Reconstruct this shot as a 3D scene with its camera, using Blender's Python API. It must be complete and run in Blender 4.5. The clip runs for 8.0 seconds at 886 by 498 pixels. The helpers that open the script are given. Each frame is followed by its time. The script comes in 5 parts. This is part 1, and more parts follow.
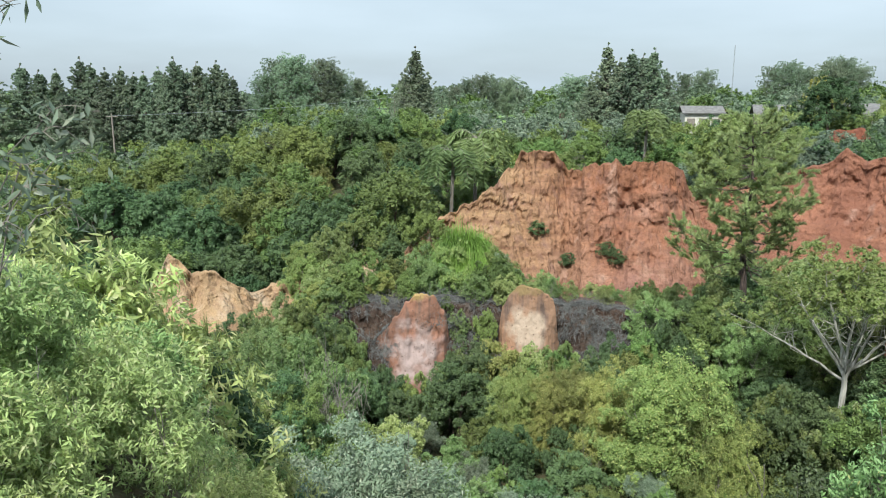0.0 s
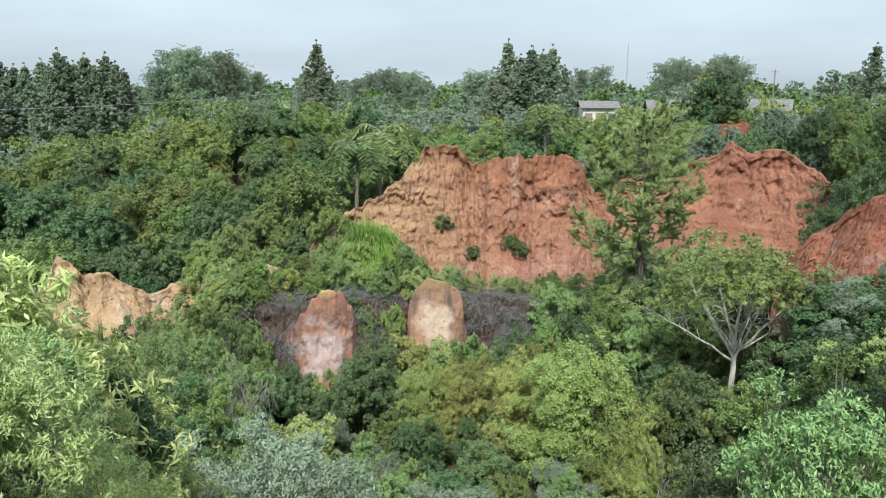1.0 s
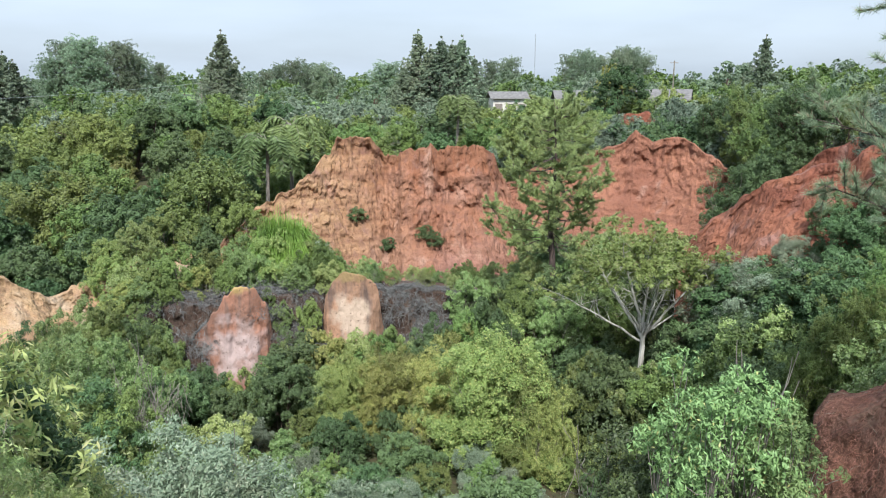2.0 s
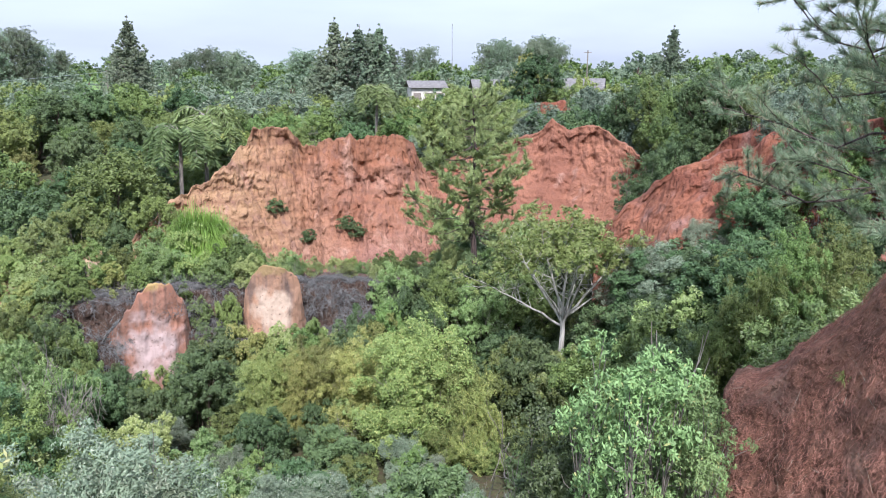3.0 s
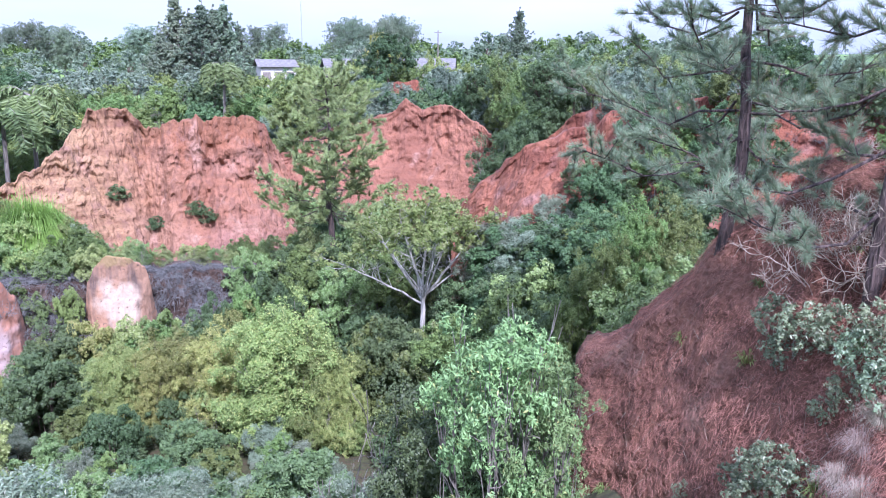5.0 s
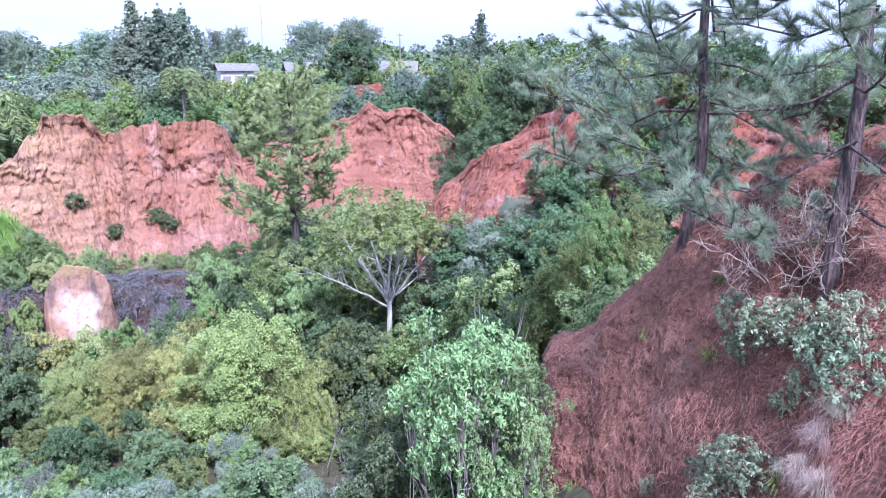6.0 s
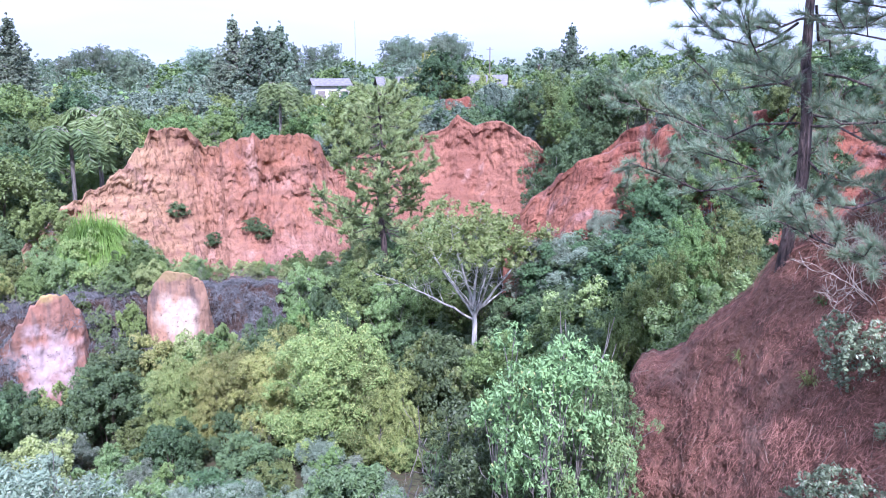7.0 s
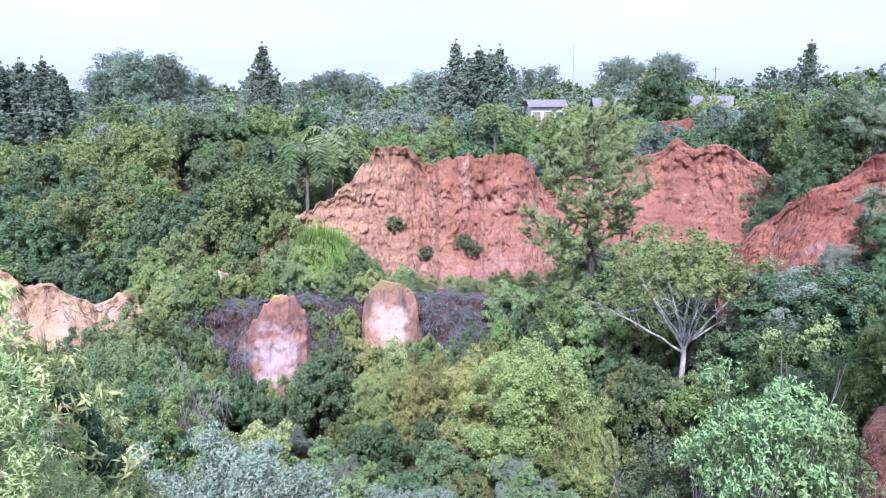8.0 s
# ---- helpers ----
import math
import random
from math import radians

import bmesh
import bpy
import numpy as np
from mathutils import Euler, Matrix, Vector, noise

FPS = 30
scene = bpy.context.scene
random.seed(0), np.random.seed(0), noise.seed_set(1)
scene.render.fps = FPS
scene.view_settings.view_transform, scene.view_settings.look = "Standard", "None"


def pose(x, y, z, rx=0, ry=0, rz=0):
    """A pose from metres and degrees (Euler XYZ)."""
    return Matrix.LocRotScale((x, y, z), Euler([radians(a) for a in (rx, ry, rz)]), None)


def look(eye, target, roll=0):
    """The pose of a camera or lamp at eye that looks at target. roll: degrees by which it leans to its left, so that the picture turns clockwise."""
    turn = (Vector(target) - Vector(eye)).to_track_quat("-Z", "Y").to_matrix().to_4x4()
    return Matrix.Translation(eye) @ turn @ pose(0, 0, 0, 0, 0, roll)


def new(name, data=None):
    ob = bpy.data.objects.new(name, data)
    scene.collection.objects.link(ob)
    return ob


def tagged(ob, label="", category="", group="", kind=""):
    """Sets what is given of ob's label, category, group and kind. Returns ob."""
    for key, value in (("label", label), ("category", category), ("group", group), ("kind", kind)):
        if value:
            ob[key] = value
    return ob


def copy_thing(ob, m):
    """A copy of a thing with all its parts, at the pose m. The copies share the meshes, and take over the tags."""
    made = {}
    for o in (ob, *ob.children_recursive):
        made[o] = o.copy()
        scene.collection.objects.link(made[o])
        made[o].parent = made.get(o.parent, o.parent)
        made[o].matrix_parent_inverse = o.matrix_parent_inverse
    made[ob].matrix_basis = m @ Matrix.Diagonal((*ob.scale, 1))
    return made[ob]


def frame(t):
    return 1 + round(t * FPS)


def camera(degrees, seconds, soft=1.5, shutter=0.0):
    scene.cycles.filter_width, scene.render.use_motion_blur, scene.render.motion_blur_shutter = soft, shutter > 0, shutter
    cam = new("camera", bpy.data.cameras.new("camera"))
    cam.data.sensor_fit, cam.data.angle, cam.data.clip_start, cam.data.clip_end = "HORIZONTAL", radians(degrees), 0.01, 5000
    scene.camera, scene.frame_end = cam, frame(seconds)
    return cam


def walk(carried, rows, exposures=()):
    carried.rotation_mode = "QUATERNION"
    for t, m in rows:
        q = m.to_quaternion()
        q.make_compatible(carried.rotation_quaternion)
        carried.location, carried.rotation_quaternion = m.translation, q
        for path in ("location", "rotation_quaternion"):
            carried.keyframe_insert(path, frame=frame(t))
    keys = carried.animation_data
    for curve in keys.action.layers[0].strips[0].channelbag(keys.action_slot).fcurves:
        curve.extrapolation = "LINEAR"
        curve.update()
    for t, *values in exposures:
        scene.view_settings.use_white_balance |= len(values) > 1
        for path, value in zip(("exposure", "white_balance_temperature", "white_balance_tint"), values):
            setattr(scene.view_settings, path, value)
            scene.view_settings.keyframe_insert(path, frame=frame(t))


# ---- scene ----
cam = camera(60.85, 8.0, soft=1.0)
EYE = 16.0
# seconds, heading to the right, pitch, lean
TURNS = [
    (0.0, 0.0, -11.7, 0.0), (0.5, 3.49, -11.87, -0.16), (1.0, 7.19, -12.09, -0.28), (1.5, 10.51, -12.37, -0.3),
    (2.0, 13.81, -12.71, -0.14), (2.2, 15.06, -12.8, -0.17), (3.3, 21.52, -13.8, -0.3), (3.5, 22.55, -14.0, -0.39),
    (4.0, 25.1, -14.42, -0.63), (4.5, 27.8, -14.71, -0.74), (5.0, 30.77, -14.87, -0.75), (5.2, 31.84, -14.88, -0.73),
    (5.85, 33.6, -14.72, -0.45), (6.3, 32.92, -14.37, -0.2), (6.5, 31.91, -14.23, -0.15), (7.0, 26.95, -13.68, 0.17),
    (7.5, 19.69, -12.93, 0.41), (8.0, 11.0, -12.05, 0.43),
]
EXPOSURES = [(0.0, 0.31, 6200, 4), (2.0, 0.45, 6100, 10), (3.5, 0.72, 5650, 24), (5.0, 0.95, 5150, 33), (6.5, 1.1, 5000, 37), (8.0, 0.86, 5200, 35)]
walk(cam, [(t, pose(0, 0, EYE, 90 + p, r, -a)) for t, a, p, r in TURNS], EXPOSURES)

# ---- sky and sun ----
SUN_AZ, SUN_EL = -150.0, 60.0
world = bpy.data.worlds.new("sky")
scene.world = world
world.use_nodes = True
wn, wl = world.node_tree.nodes, world.node_tree.links
wn.clear()
sky = wn.new("ShaderNodeTexSky")
sky.sky_type, sky.sun_disc = "NISHITA", False
sky.sun_elevation, sky.sun_rotation = radians(SUN_EL), radians(SUN_AZ)
sky.air_density, sky.dust_density, sky.ozone_density = 1.0, 2.5, 1.0
wtex = wn.new("ShaderNodeTexCoord")
wmap = wn.new("ShaderNodeMapping")
wmap.inputs["Scale"].default_value = (1.0, 1.0, 4.5)
wnoise = wn.new("ShaderNodeTexNoise")
wnoise.inputs["Scale"].default_value, wnoise.inputs["Detail"].default_value = 1.8, 6.0
wramp = wn.new("ShaderNodeMapRange")
wramp.inputs["From Min"].default_value, wramp.inputs["From Max"].default_value = 0.3, 0.72
wramp.inputs["To Min"].default_value, wramp.inputs["To Max"].default_value = 0.5, 0.95
wmix = wn.new("ShaderNodeMix")
wmix.data_type = "RGBA"
wmix.inputs["B"].default_value = (6.8, 7.7, 8.6, 1)
# a veiled sky is brightest overhead
wsep, wup = wn.new("ShaderNodeSeparateXYZ"), wn.new("ShaderNodeMapRange")
wup.inputs["From Min"].default_value, wup.inputs["From Max"].default_value = 0.1, 1.0
wup.inputs["To Min"].default_value, wup.inputs["To Max"].default_value = 1.0, 1.7
wgain = wn.new("ShaderNodeVectorMath")
wgain.operation = "SCALE"
wbg = wn.new("ShaderNodeBackground")
wbg.inputs["Strength"].default_value = 0.092
wout = wn.new("ShaderNodeOutputWorld")
wl.new(wtex.outputs["Generated"], wmap.inputs["Vector"])
wl.new(wmap.outputs["Vector"], wnoise.inputs["Vector"])
wl.new(wnoise.outputs["Fac"], wramp.inputs["Value"])
wl.new(wramp.outputs["Result"], wmix.inputs["Factor"])
wl.new(sky.outputs["Color"], wmix.inputs["A"])
wl.new(wtex.outputs["Generated"], wsep.inputs[0])
wl.new(wsep.outputs["Z"], wup.inputs["Value"])
wl.new(wmix.outputs["Result"], wgain.inputs[0])
wl.new(wup.outputs["Result"], wgain.inputs["Scale"])
wl.new(wgain.outputs["Vector"], wbg.inputs["Color"])
wl.new(wbg.outputs["Background"], wout.inputs["Surface"])
sun = new("sun", bpy.data.lights.new("sun", "SUN"))
sun.data.energy, sun.data.angle, sun.data.color = 4.6, radians(5), (1.0, 0.95, 0.87)
_a, _e = radians(SUN_AZ), radians(SUN_EL)
sun.matrix_world = look((math.sin(_a) * math.cos(_e) * 60, math.cos(_a) * math.cos(_e) * 60, EYE + math.sin(_e) * 60), (0, 30, 4))

# ---- materials ----
def nodes_of(name):
    m = bpy.data.materials.new(name)
    m.use_nodes = True
    n, l = m.node_tree.nodes, m.node_tree.links
    return m, n, l, n["Principled BSDF"], n["Material Output"]


def mixed(n, l, fac, a, b):
    """A colour mix; a and b are colours or sockets."""
    x = n.new("ShaderNodeMix")
    x.data_type = "RGBA"
    if hasattr(fac, "is_linked"):
        l.new(fac, x.inputs["Factor"])
    else:
        x.inputs["Factor"].default_value = fac
    for key, c in (("A", a), ("B", b)):
        if hasattr(c, "is_linked"):
            l.new(c, x.inputs[key])
        else:
            x.inputs[key].default_value = (*c, 1)
    return x.outputs["Result"]


def noisy(n, l, scale, detail=4, stretch=(1, 1, 1), lo=0.35, hi=0.65, kind="Object"):
    tc = n.new("ShaderNodeTexCoord")
    mp = n.new("ShaderNodeMapping")
    mp.inputs["Scale"].default_value = stretch
    t = n.new("ShaderNodeTexNoise")
    t.inputs["Scale"].default_value, t.inputs["Detail"].default_value = scale, detail
    r = n.new("ShaderNodeMapRange")
    r.inputs["From Min"].default_value, r.inputs["From Max"].default_value = lo, hi
    l.new(tc.outputs[kind], mp.inputs["Vector"])
    l.new(mp.outputs["Vector"], t.inputs["Vector"])
    l.new(t.outputs["Fac"], r.inputs["Value"])
    return r.outputs["Result"]


def bumped(n, l, bsdf, height, strength, dist):
    b = n.new("ShaderNodeBump")
    b.inputs["Strength"].default_value, b.inputs["Distance"].default_value = strength, dist
    l.new(height, b.inputs["Height"])
    l.new(b.outputs["Normal"], bsdf.inputs["Normal"])


def leaf_material(name, dark, light, accent=None, accent_share=0.1, glow=0.25, rough=0.5):
    """Leaves: colour varies leaf by leaf, plant by plant and in soft patches; thin, so some light passes."""
    m, n, l, p, out = nodes_of(name)
    geo, info = n.new("ShaderNodeNewGeometry"), n.new("ShaderNodeObjectInfo")
    dark, light = (tuple(k * q * w for q, w in zip(c_, (0.97, 1.04, 1.06))) for k, c_ in ((0.75, dark), (1.28, light)))
    c = mixed(n, l, geo.outputs["Random Per Island"], dark, light)
    c = mixed(n, l, noisy(n, l, 1.1, 2), c, tuple(0.3 * a + 0.8 * b for a, b in zip(dark, light)))
    c = mixed(n, l, noisy(n, l, 4.5, 2, lo=0.5, hi=0.75), c, tuple(0.8 * a + 0.2 * b for a, b in zip(dark, light)))
    if accent:
        r = n.new("ShaderNodeMath")
        r.operation, r.inputs[1].default_value = "LESS_THAN", accent_share
        f = n.new("ShaderNodeMath")
        f.operation, f.inputs[1].default_value = "FRACT", 1.0
        k = n.new("ShaderNodeMath")
        k.operation, k.inputs[1].default_value = "MULTIPLY", 17.31
        l.new(geo.outputs["Random Per Island"], k.inputs[0])
        l.new(k.outputs[0], f.inputs[0])
        l.new(f.outputs[0], r.inputs[0])
        c = mixed(n, l, r.outputs[0], c, accent)
    h = n.new("ShaderNodeHueSaturation")
    v = n.new("ShaderNodeMapRange")
    v.inputs["To Min"].default_value, v.inputs["To Max"].default_value = 0.76, 1.34
    u = n.new("ShaderNodeMapRange")
    u.inputs["To Min"].default_value, u.inputs["To Max"].default_value = 0.47, 0.525
    k2 = n.new("ShaderNodeMath")
    k2.operation, k2.inputs[1].default_value = "MULTIPLY", 7.77
    f2 = n.new("ShaderNodeMath")
    f2.operation, f2.inputs[1].default_value = "FRACT", 1.0
    l.new(info.outputs["Random"], v.inputs["Value"])
    l.new(info.outputs["Random"], k2.inputs[0])
    l.new(k2.outputs[0], f2.inputs[0])
    l.new(f2.outputs[0], u.inputs["Value"])
    l.new(v.outputs["Result"], h.inputs["Value"])
    l.new(u.outputs["Result"], h.inputs["Hue"])
    l.new(c, h.inputs["Color"])
    l.new(h.outputs["Color"], p.inputs["Base Color"])
    p.inputs["Roughness"].default_value = rough
    p.inputs["Specular IOR Level"].default_value = 0.35
    tr = n.new("ShaderNodeBsdfTranslucent")
    l.new(h.outputs["Color"], tr.inputs["Color"])
    mx = n.new("ShaderNodeMixShader")
    mx.inputs["Fac"].default_value = glow
    l.new(p.outputs[0], mx.inputs[1])
    l.new(tr.outputs[0], mx.inputs[2])
    l.new(mx.outputs[0], out.inputs["Surface"])
    return m


def bark_material(name, dark, light, scale=9.0, rugged=0.6):
    m, n, l, p, out = nodes_of(name)
    f = noisy(n, l, scale, 5, (1, 1, 0.22))
    l.new(mixed(n, l, f, dark, light), p.inputs["Base Color"])
    p.inputs["Roughness"].default_value = 0.9
    bumped(n, l, p, f, rugged, 0.02 if rugged < 0.9 else 0.06)
    return m


def soil_material(name, base, warm, pale, dark, pale_lo=0.55, streak=0.6, bump=0.8, left=None, upright=0.25, zones=None):
    """Eroded clay: large patches, vertical wash streaks, level bands, small clods and holes."""
    m, n, l, p, out = nodes_of(name)
    c = mixed(n, l, noisy(n, l, 0.33, 5, lo=0.38, hi=0.62), base, warm)
    if zones:
        tc, sx, up = n.new("ShaderNodeTexCoord"), n.new("ShaderNodeSeparateXYZ"), n.new("ShaderNodeMapRange")
        add, ramp = n.new("ShaderNodeMath"), n.new("ShaderNodeValToRGB")
        l.new(tc.outputs["Object"], sx.inputs[0])
        l.new(sx.outputs["Z"], up.inputs["Value"])
        up.inputs["From Min"].default_value, up.inputs["From Max"].default_value = zones[0], zones[1]
        add.operation, add.inputs[1].default_value = "MULTIPLY_ADD", 0.34
        l.new(noisy(n, l, 0.42, 6, (1, 1, 0.7), 0.25, 0.75), add.inputs[0])
        l.new(up.outputs["Result"], add.inputs[2])
        el = ramp.color_ramp.elements
        for i, (at_, col) in enumerate(zones[2]):
            e = el[i] if i < 2 else el.new(at_)
            e.position, e.color = at_, (*col, 1)
        l.new(add.outputs[0], ramp.inputs["Fac"])
        c = mixed(n, l, noisy(n, l, 0.33, 5, lo=0.3, hi=0.8), ramp.outputs["Color"], warm)
    if left:
        tc, sx, mr = n.new("ShaderNodeTexCoord"), n.new("ShaderNodeSeparateXYZ"), n.new("ShaderNodeMapRange")
        l.new(tc.outputs["Object"], sx.inputs[0])
        l.new(sx.outputs["X"], mr.inputs["Value"])
        mr.inputs["From Min"].default_value, mr.inputs["From Max"].default_value = left[1], left[0]
        c = mixed(n, l, mr.outputs["Result"], c, left[2])
    c = mixed(n, l, noisy(n, l, 0.8, 6, (1, 1, 0.45), lo=pale_lo, hi=pale_lo + 0.13), c, pale)
    bands = noisy(n, l, 0.5, 3, (0.25, 0.25, 3.2), lo=0.45, hi=0.75)
    c = mixed(n, l, bands, c, tuple(0.72 * q for q in base))
    st = noisy(n, l, 1.5, 5, (1.6, 1.6, 0.16 if upright < 0.5 else 1.2), lo=0.5, hi=0.5 + 0.28 / max(streak, 0.05))
    c = mixed(n, l, st, c, dark)
    c = mixed(n, l, noisy(n, l, 11, 3, lo=0.57, hi=0.78), c, tuple(0.55 * q for q in base))
    c = mixed(n, l, noisy(n, l, 24, 3, lo=0.58, hi=0.8), c, tuple(min(0.8, 1.45 * q) for q in warm))
    l.new(c, p.inputs["Base Color"])
    p.inputs["Roughness"].default_value = 0.95
    p.inputs["Specular IOR Level"].default_value = 0.15
    a = n.new("ShaderNodeMath")
    a.operation = "ADD"
    l.new(noisy(n, l, 5, 8, (1, 1, 0.6), 0.2, 0.8), a.inputs[0])
    l.new(noisy(n, l, 1.8, 4, (2.2, 2.2, 2.2 * upright / 0.55 if upright > 0.5 else 0.25), 0.2, 0.8), a.inputs[1])
    bumped(n, l, p, a.outputs[0], bump, 0.16)
    return m


def plain_material(name, a, b, scale=6.0, rough=0.8, metal=0.0):
    m, n, l, p, out = nodes_of(name)
    l.new(mixed(n, l, noisy(n, l, scale, 5), a, b), p.inputs["Base Color"])
    p.inputs["Roughness"].default_value, p.inputs["Metallic"].default_value = rough, metal
    return m


def ground_material():
    """Leaf litter and red earth in the gully, pasture and crops on the plain beyond."""
    m, n, l, p, out = nodes_of("ground_cover")
    near = mixed(n, l, noisy(n, l, 0.5, 6), (0.035, 0.04, 0.016), (0.085, 0.05, 0.028))
    near = mixed(n, l, noisy(n, l, 9, 4), near, (0.05, 0.06, 0.02))
    far = mixed(n, l, noisy(n, l, 0.012, 3, (1, 3, 1), 0.45, 0.55), (0.075, 0.15, 0.035), (0.16, 0.26, 0.06))
    far = mixed(n, l, noisy(n, l, 0.004, 3, (1, 4, 1), 0.5, 0.6), far, (0.05, 0.085, 0.045))
    tc, ln, mr = n.new("ShaderNodeTexCoord"), n.new("ShaderNodeVectorMath"), n.new("ShaderNodeMapRange")
    ln.operation = "LENGTH"
    l.new(tc.outputs["Object"], ln.inputs[0])
    l.new(ln.outputs["Value"], mr.inputs["Value"])
    mr.inputs["From Min"].default_value, mr.inputs["From Max"].default_value = 95, 135
    l.new(mixed(n, l, mr.outputs["Result"], near, far), p.inputs["Base Color"])
    p.inputs["Roughness"].default_value = 0.95
    bumped(n, l, p, noisy(n, l, 3, 8), 0.6, 0.15)
    return m


GROUND = ground_material()
CLIFF = soil_material("red_cliff_clay", (0.24, 0.12, 0.078), (0.31, 0.15, 0.09), (0.38, 0.235, 0.175), (0.17, 0.095, 0.078), pale_lo=0.58, streak=0.8, bump=0.9, left=(4.0, 10.0, (0.36, 0.228, 0.128)),
                      zones=(3.2, 12.4, [(0.1, (0.225, 0.122, 0.104)), (0.4, (0.28, 0.15, 0.118)), (0.62, (0.26, 0.113, 0.068)), (0.78, (0.335, 0.18, 0.13)), (0.9, (0.26, 0.107, 0.06)), (1.0, (0.18, 0.08, 0.046))]))
CLIFF_RED = soil_material("deep_red_clay", (0.225, 0.1, 0.066), (0.31, 0.145, 0.092), (0.33, 0.2, 0.155), (0.15, 0.075, 0.058), pale_lo=0.6)
# left: the orange light on the slope's left edge, put into the clay colour
SLOPE_RED = soil_material("crimson_clay", (0.18, 0.064, 0.043), (0.26, 0.106, 0.062), (0.28, 0.155, 0.125), (0.095, 0.048, 0.042), pale_lo=0.53, left=(18.5, 21.5, (0.26, 0.11, 0.068)))
BANK = soil_material("needle_strewn_earth", (0.155, 0.075, 0.05), (0.225, 0.118, 0.08), (0.26, 0.165, 0.12), (0.075, 0.048, 0.04), pale_lo=0.6, streak=0.6, bump=1.0, upright=0.9)
SAND = soil_material("sandy_clay", (0.36, 0.24, 0.14), (0.44, 0.30, 0.17), (0.5, 0.39, 0.28), (0.24, 0.14, 0.10))
MOUND = soil_material("brown_bank_earth", (0.065, 0.045, 0.036), (0.11, 0.07, 0.052), (0.15, 0.105, 0.08), (0.04, 0.032, 0.028))

LEAF_MID = leaf_material("broadleaf_green", (0.062, 0.092, 0.026), (0.17, 0.218, 0.062))
LEAF_DARK = leaf_material("dark_green_leaf", (0.04, 0.068, 0.028), (0.105, 0.155, 0.06))
LEAF_YELLOW = leaf_material("yellow_green_leaf", (0.1, 0.128, 0.033), (0.24, 0.268, 0.08), (0.36, 0.365, 0.125), 0.14)
LEAF_LIGHT = leaf_material("fresh_green_leaf", (0.092, 0.14, 0.04), (0.228, 0.287, 0.098), (0.31, 0.37, 0.18), 0.12)
LEAF_GREY = leaf_material("grey_green_leaf", (0.065, 0.098, 0.06), (0.16, 0.2, 0.135), (0.25, 0.29, 0.21), 0.1)
LEAF_LEATHER = leaf_material("leathery_blue_green_leaf", (0.085, 0.112, 0.055), (0.195, 0.23, 0.13), (0.34, 0.375, 0.26), 0.1)
LEAF_SILVER = leaf_material("silvery_leaf", (0.09, 0.116, 0.07), (0.195, 0.228, 0.148), (0.3, 0.33, 0.24), 0.1)
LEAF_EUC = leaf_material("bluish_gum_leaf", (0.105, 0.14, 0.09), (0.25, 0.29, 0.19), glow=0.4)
LEAF_WILLOW = leaf_material("narrow_pale_leaf", (0.215, 0.265, 0.09), (0.42, 0.46, 0.175), (0.5, 0.52, 0.26), 0.12, glow=0.35)
LEAF_SHOOT = leaf_material("green_narrow_leaf", (0.17, 0.235, 0.075), (0.35, 0.42, 0.15), (0.44, 0.48, 0.22), 0.12, glow=0.35)
LEAF_FRESH = leaf_material("young_oblong_leaf", (0.104, 0.158, 0.052), (0.222, 0.288, 0.112), (0.36, 0.35, 0.14), 0.03, glow=0.25)
LEAF_CANOPY = leaf_material("light_canopy_leaf", (0.135, 0.2, 0.052), (0.29, 0.375, 0.118), (0.38, 0.43, 0.19), 0.12, glow=0.4)
LEAF_GOLD = leaf_material("golden_crown_leaf", (0.13, 0.13, 0.03), (0.25, 0.235, 0.055))
NEEDLE = leaf_material("pine_needle", (0.175, 0.198, 0.08), (0.34, 0.352, 0.15), (0.32, 0.31, 0.13), 0.08, glow=0.4)
NEEDLE_BLUE = leaf_material("blue_green_needle", (0.14, 0.185, 0.108), (0.295, 0.345, 0.21), (0.38, 0.28, 0.2), 0.09, glow=0.4)
PALM_LEAF = leaf_material("palm_leaflet", (0.07, 0.11, 0.036), (0.17, 0.22, 0.085))
BAMBOO_LEAF = leaf_material("bright_reed_leaf", (0.10, 0.20, 0.03), (0.20, 0.36, 0.07))
DRY_LEAF = leaf_material("dead_grey_stem", (0.045, 0.042, 0.039), (0.19, 0.177, 0.168), glow=0.05, rough=0.9)
DRY_TAN = leaf_material("dry_tan_stem", (0.2, 0.15, 0.11), (0.38, 0.3, 0.23), glow=0.05, rough=0.9)
RUST_NEEDLE = leaf_material("fallen_rust_needle", (0.2, 0.095, 0.06), (0.42, 0.225, 0.14), glow=0.05, rough=0.9)
BARK = bark_material("brown_bark", (0.05, 0.036, 0.026), (0.14, 0.10, 0.07))
BARK_GREY = bark_material("grey_bark", (0.13, 0.115, 0.10), (0.32, 0.29, 0.25))
BARK_WHITE = bark_material("pale_bark", (0.26, 0.25, 0.215), (0.56, 0.545, 0.49), 7)
BARK_PINE = bark_material("dark_pine_bark", (0.03, 0.023, 0.022), (0.15, 0.105, 0.09), 14, 1.0)

# ---- tools ----
from mathutils.bvhtree import BVHTree

rng = np.random.default_rng(7)
SURFACES = []


def at(az, d, el):
    """A place from its bearing, its distance over ground and its angle above the eye's level."""
    a = radians(az)
    return Vector((d * math.sin(a), d * math.cos(a), EYE + d * math.tan(radians(el))))


def mesh_of(name, verts, faces, mat, smooth=False):
    me = bpy.data.meshes.new(name)
    me.from_pydata([tuple(v) for v in verts] if not isinstance(verts, list) else verts, [], faces)
    me.materials.append(mat)
    if smooth:
        me.polygons.foreach_set("use_smooth", [True] * len(me.polygons))
    me.update()
    return me


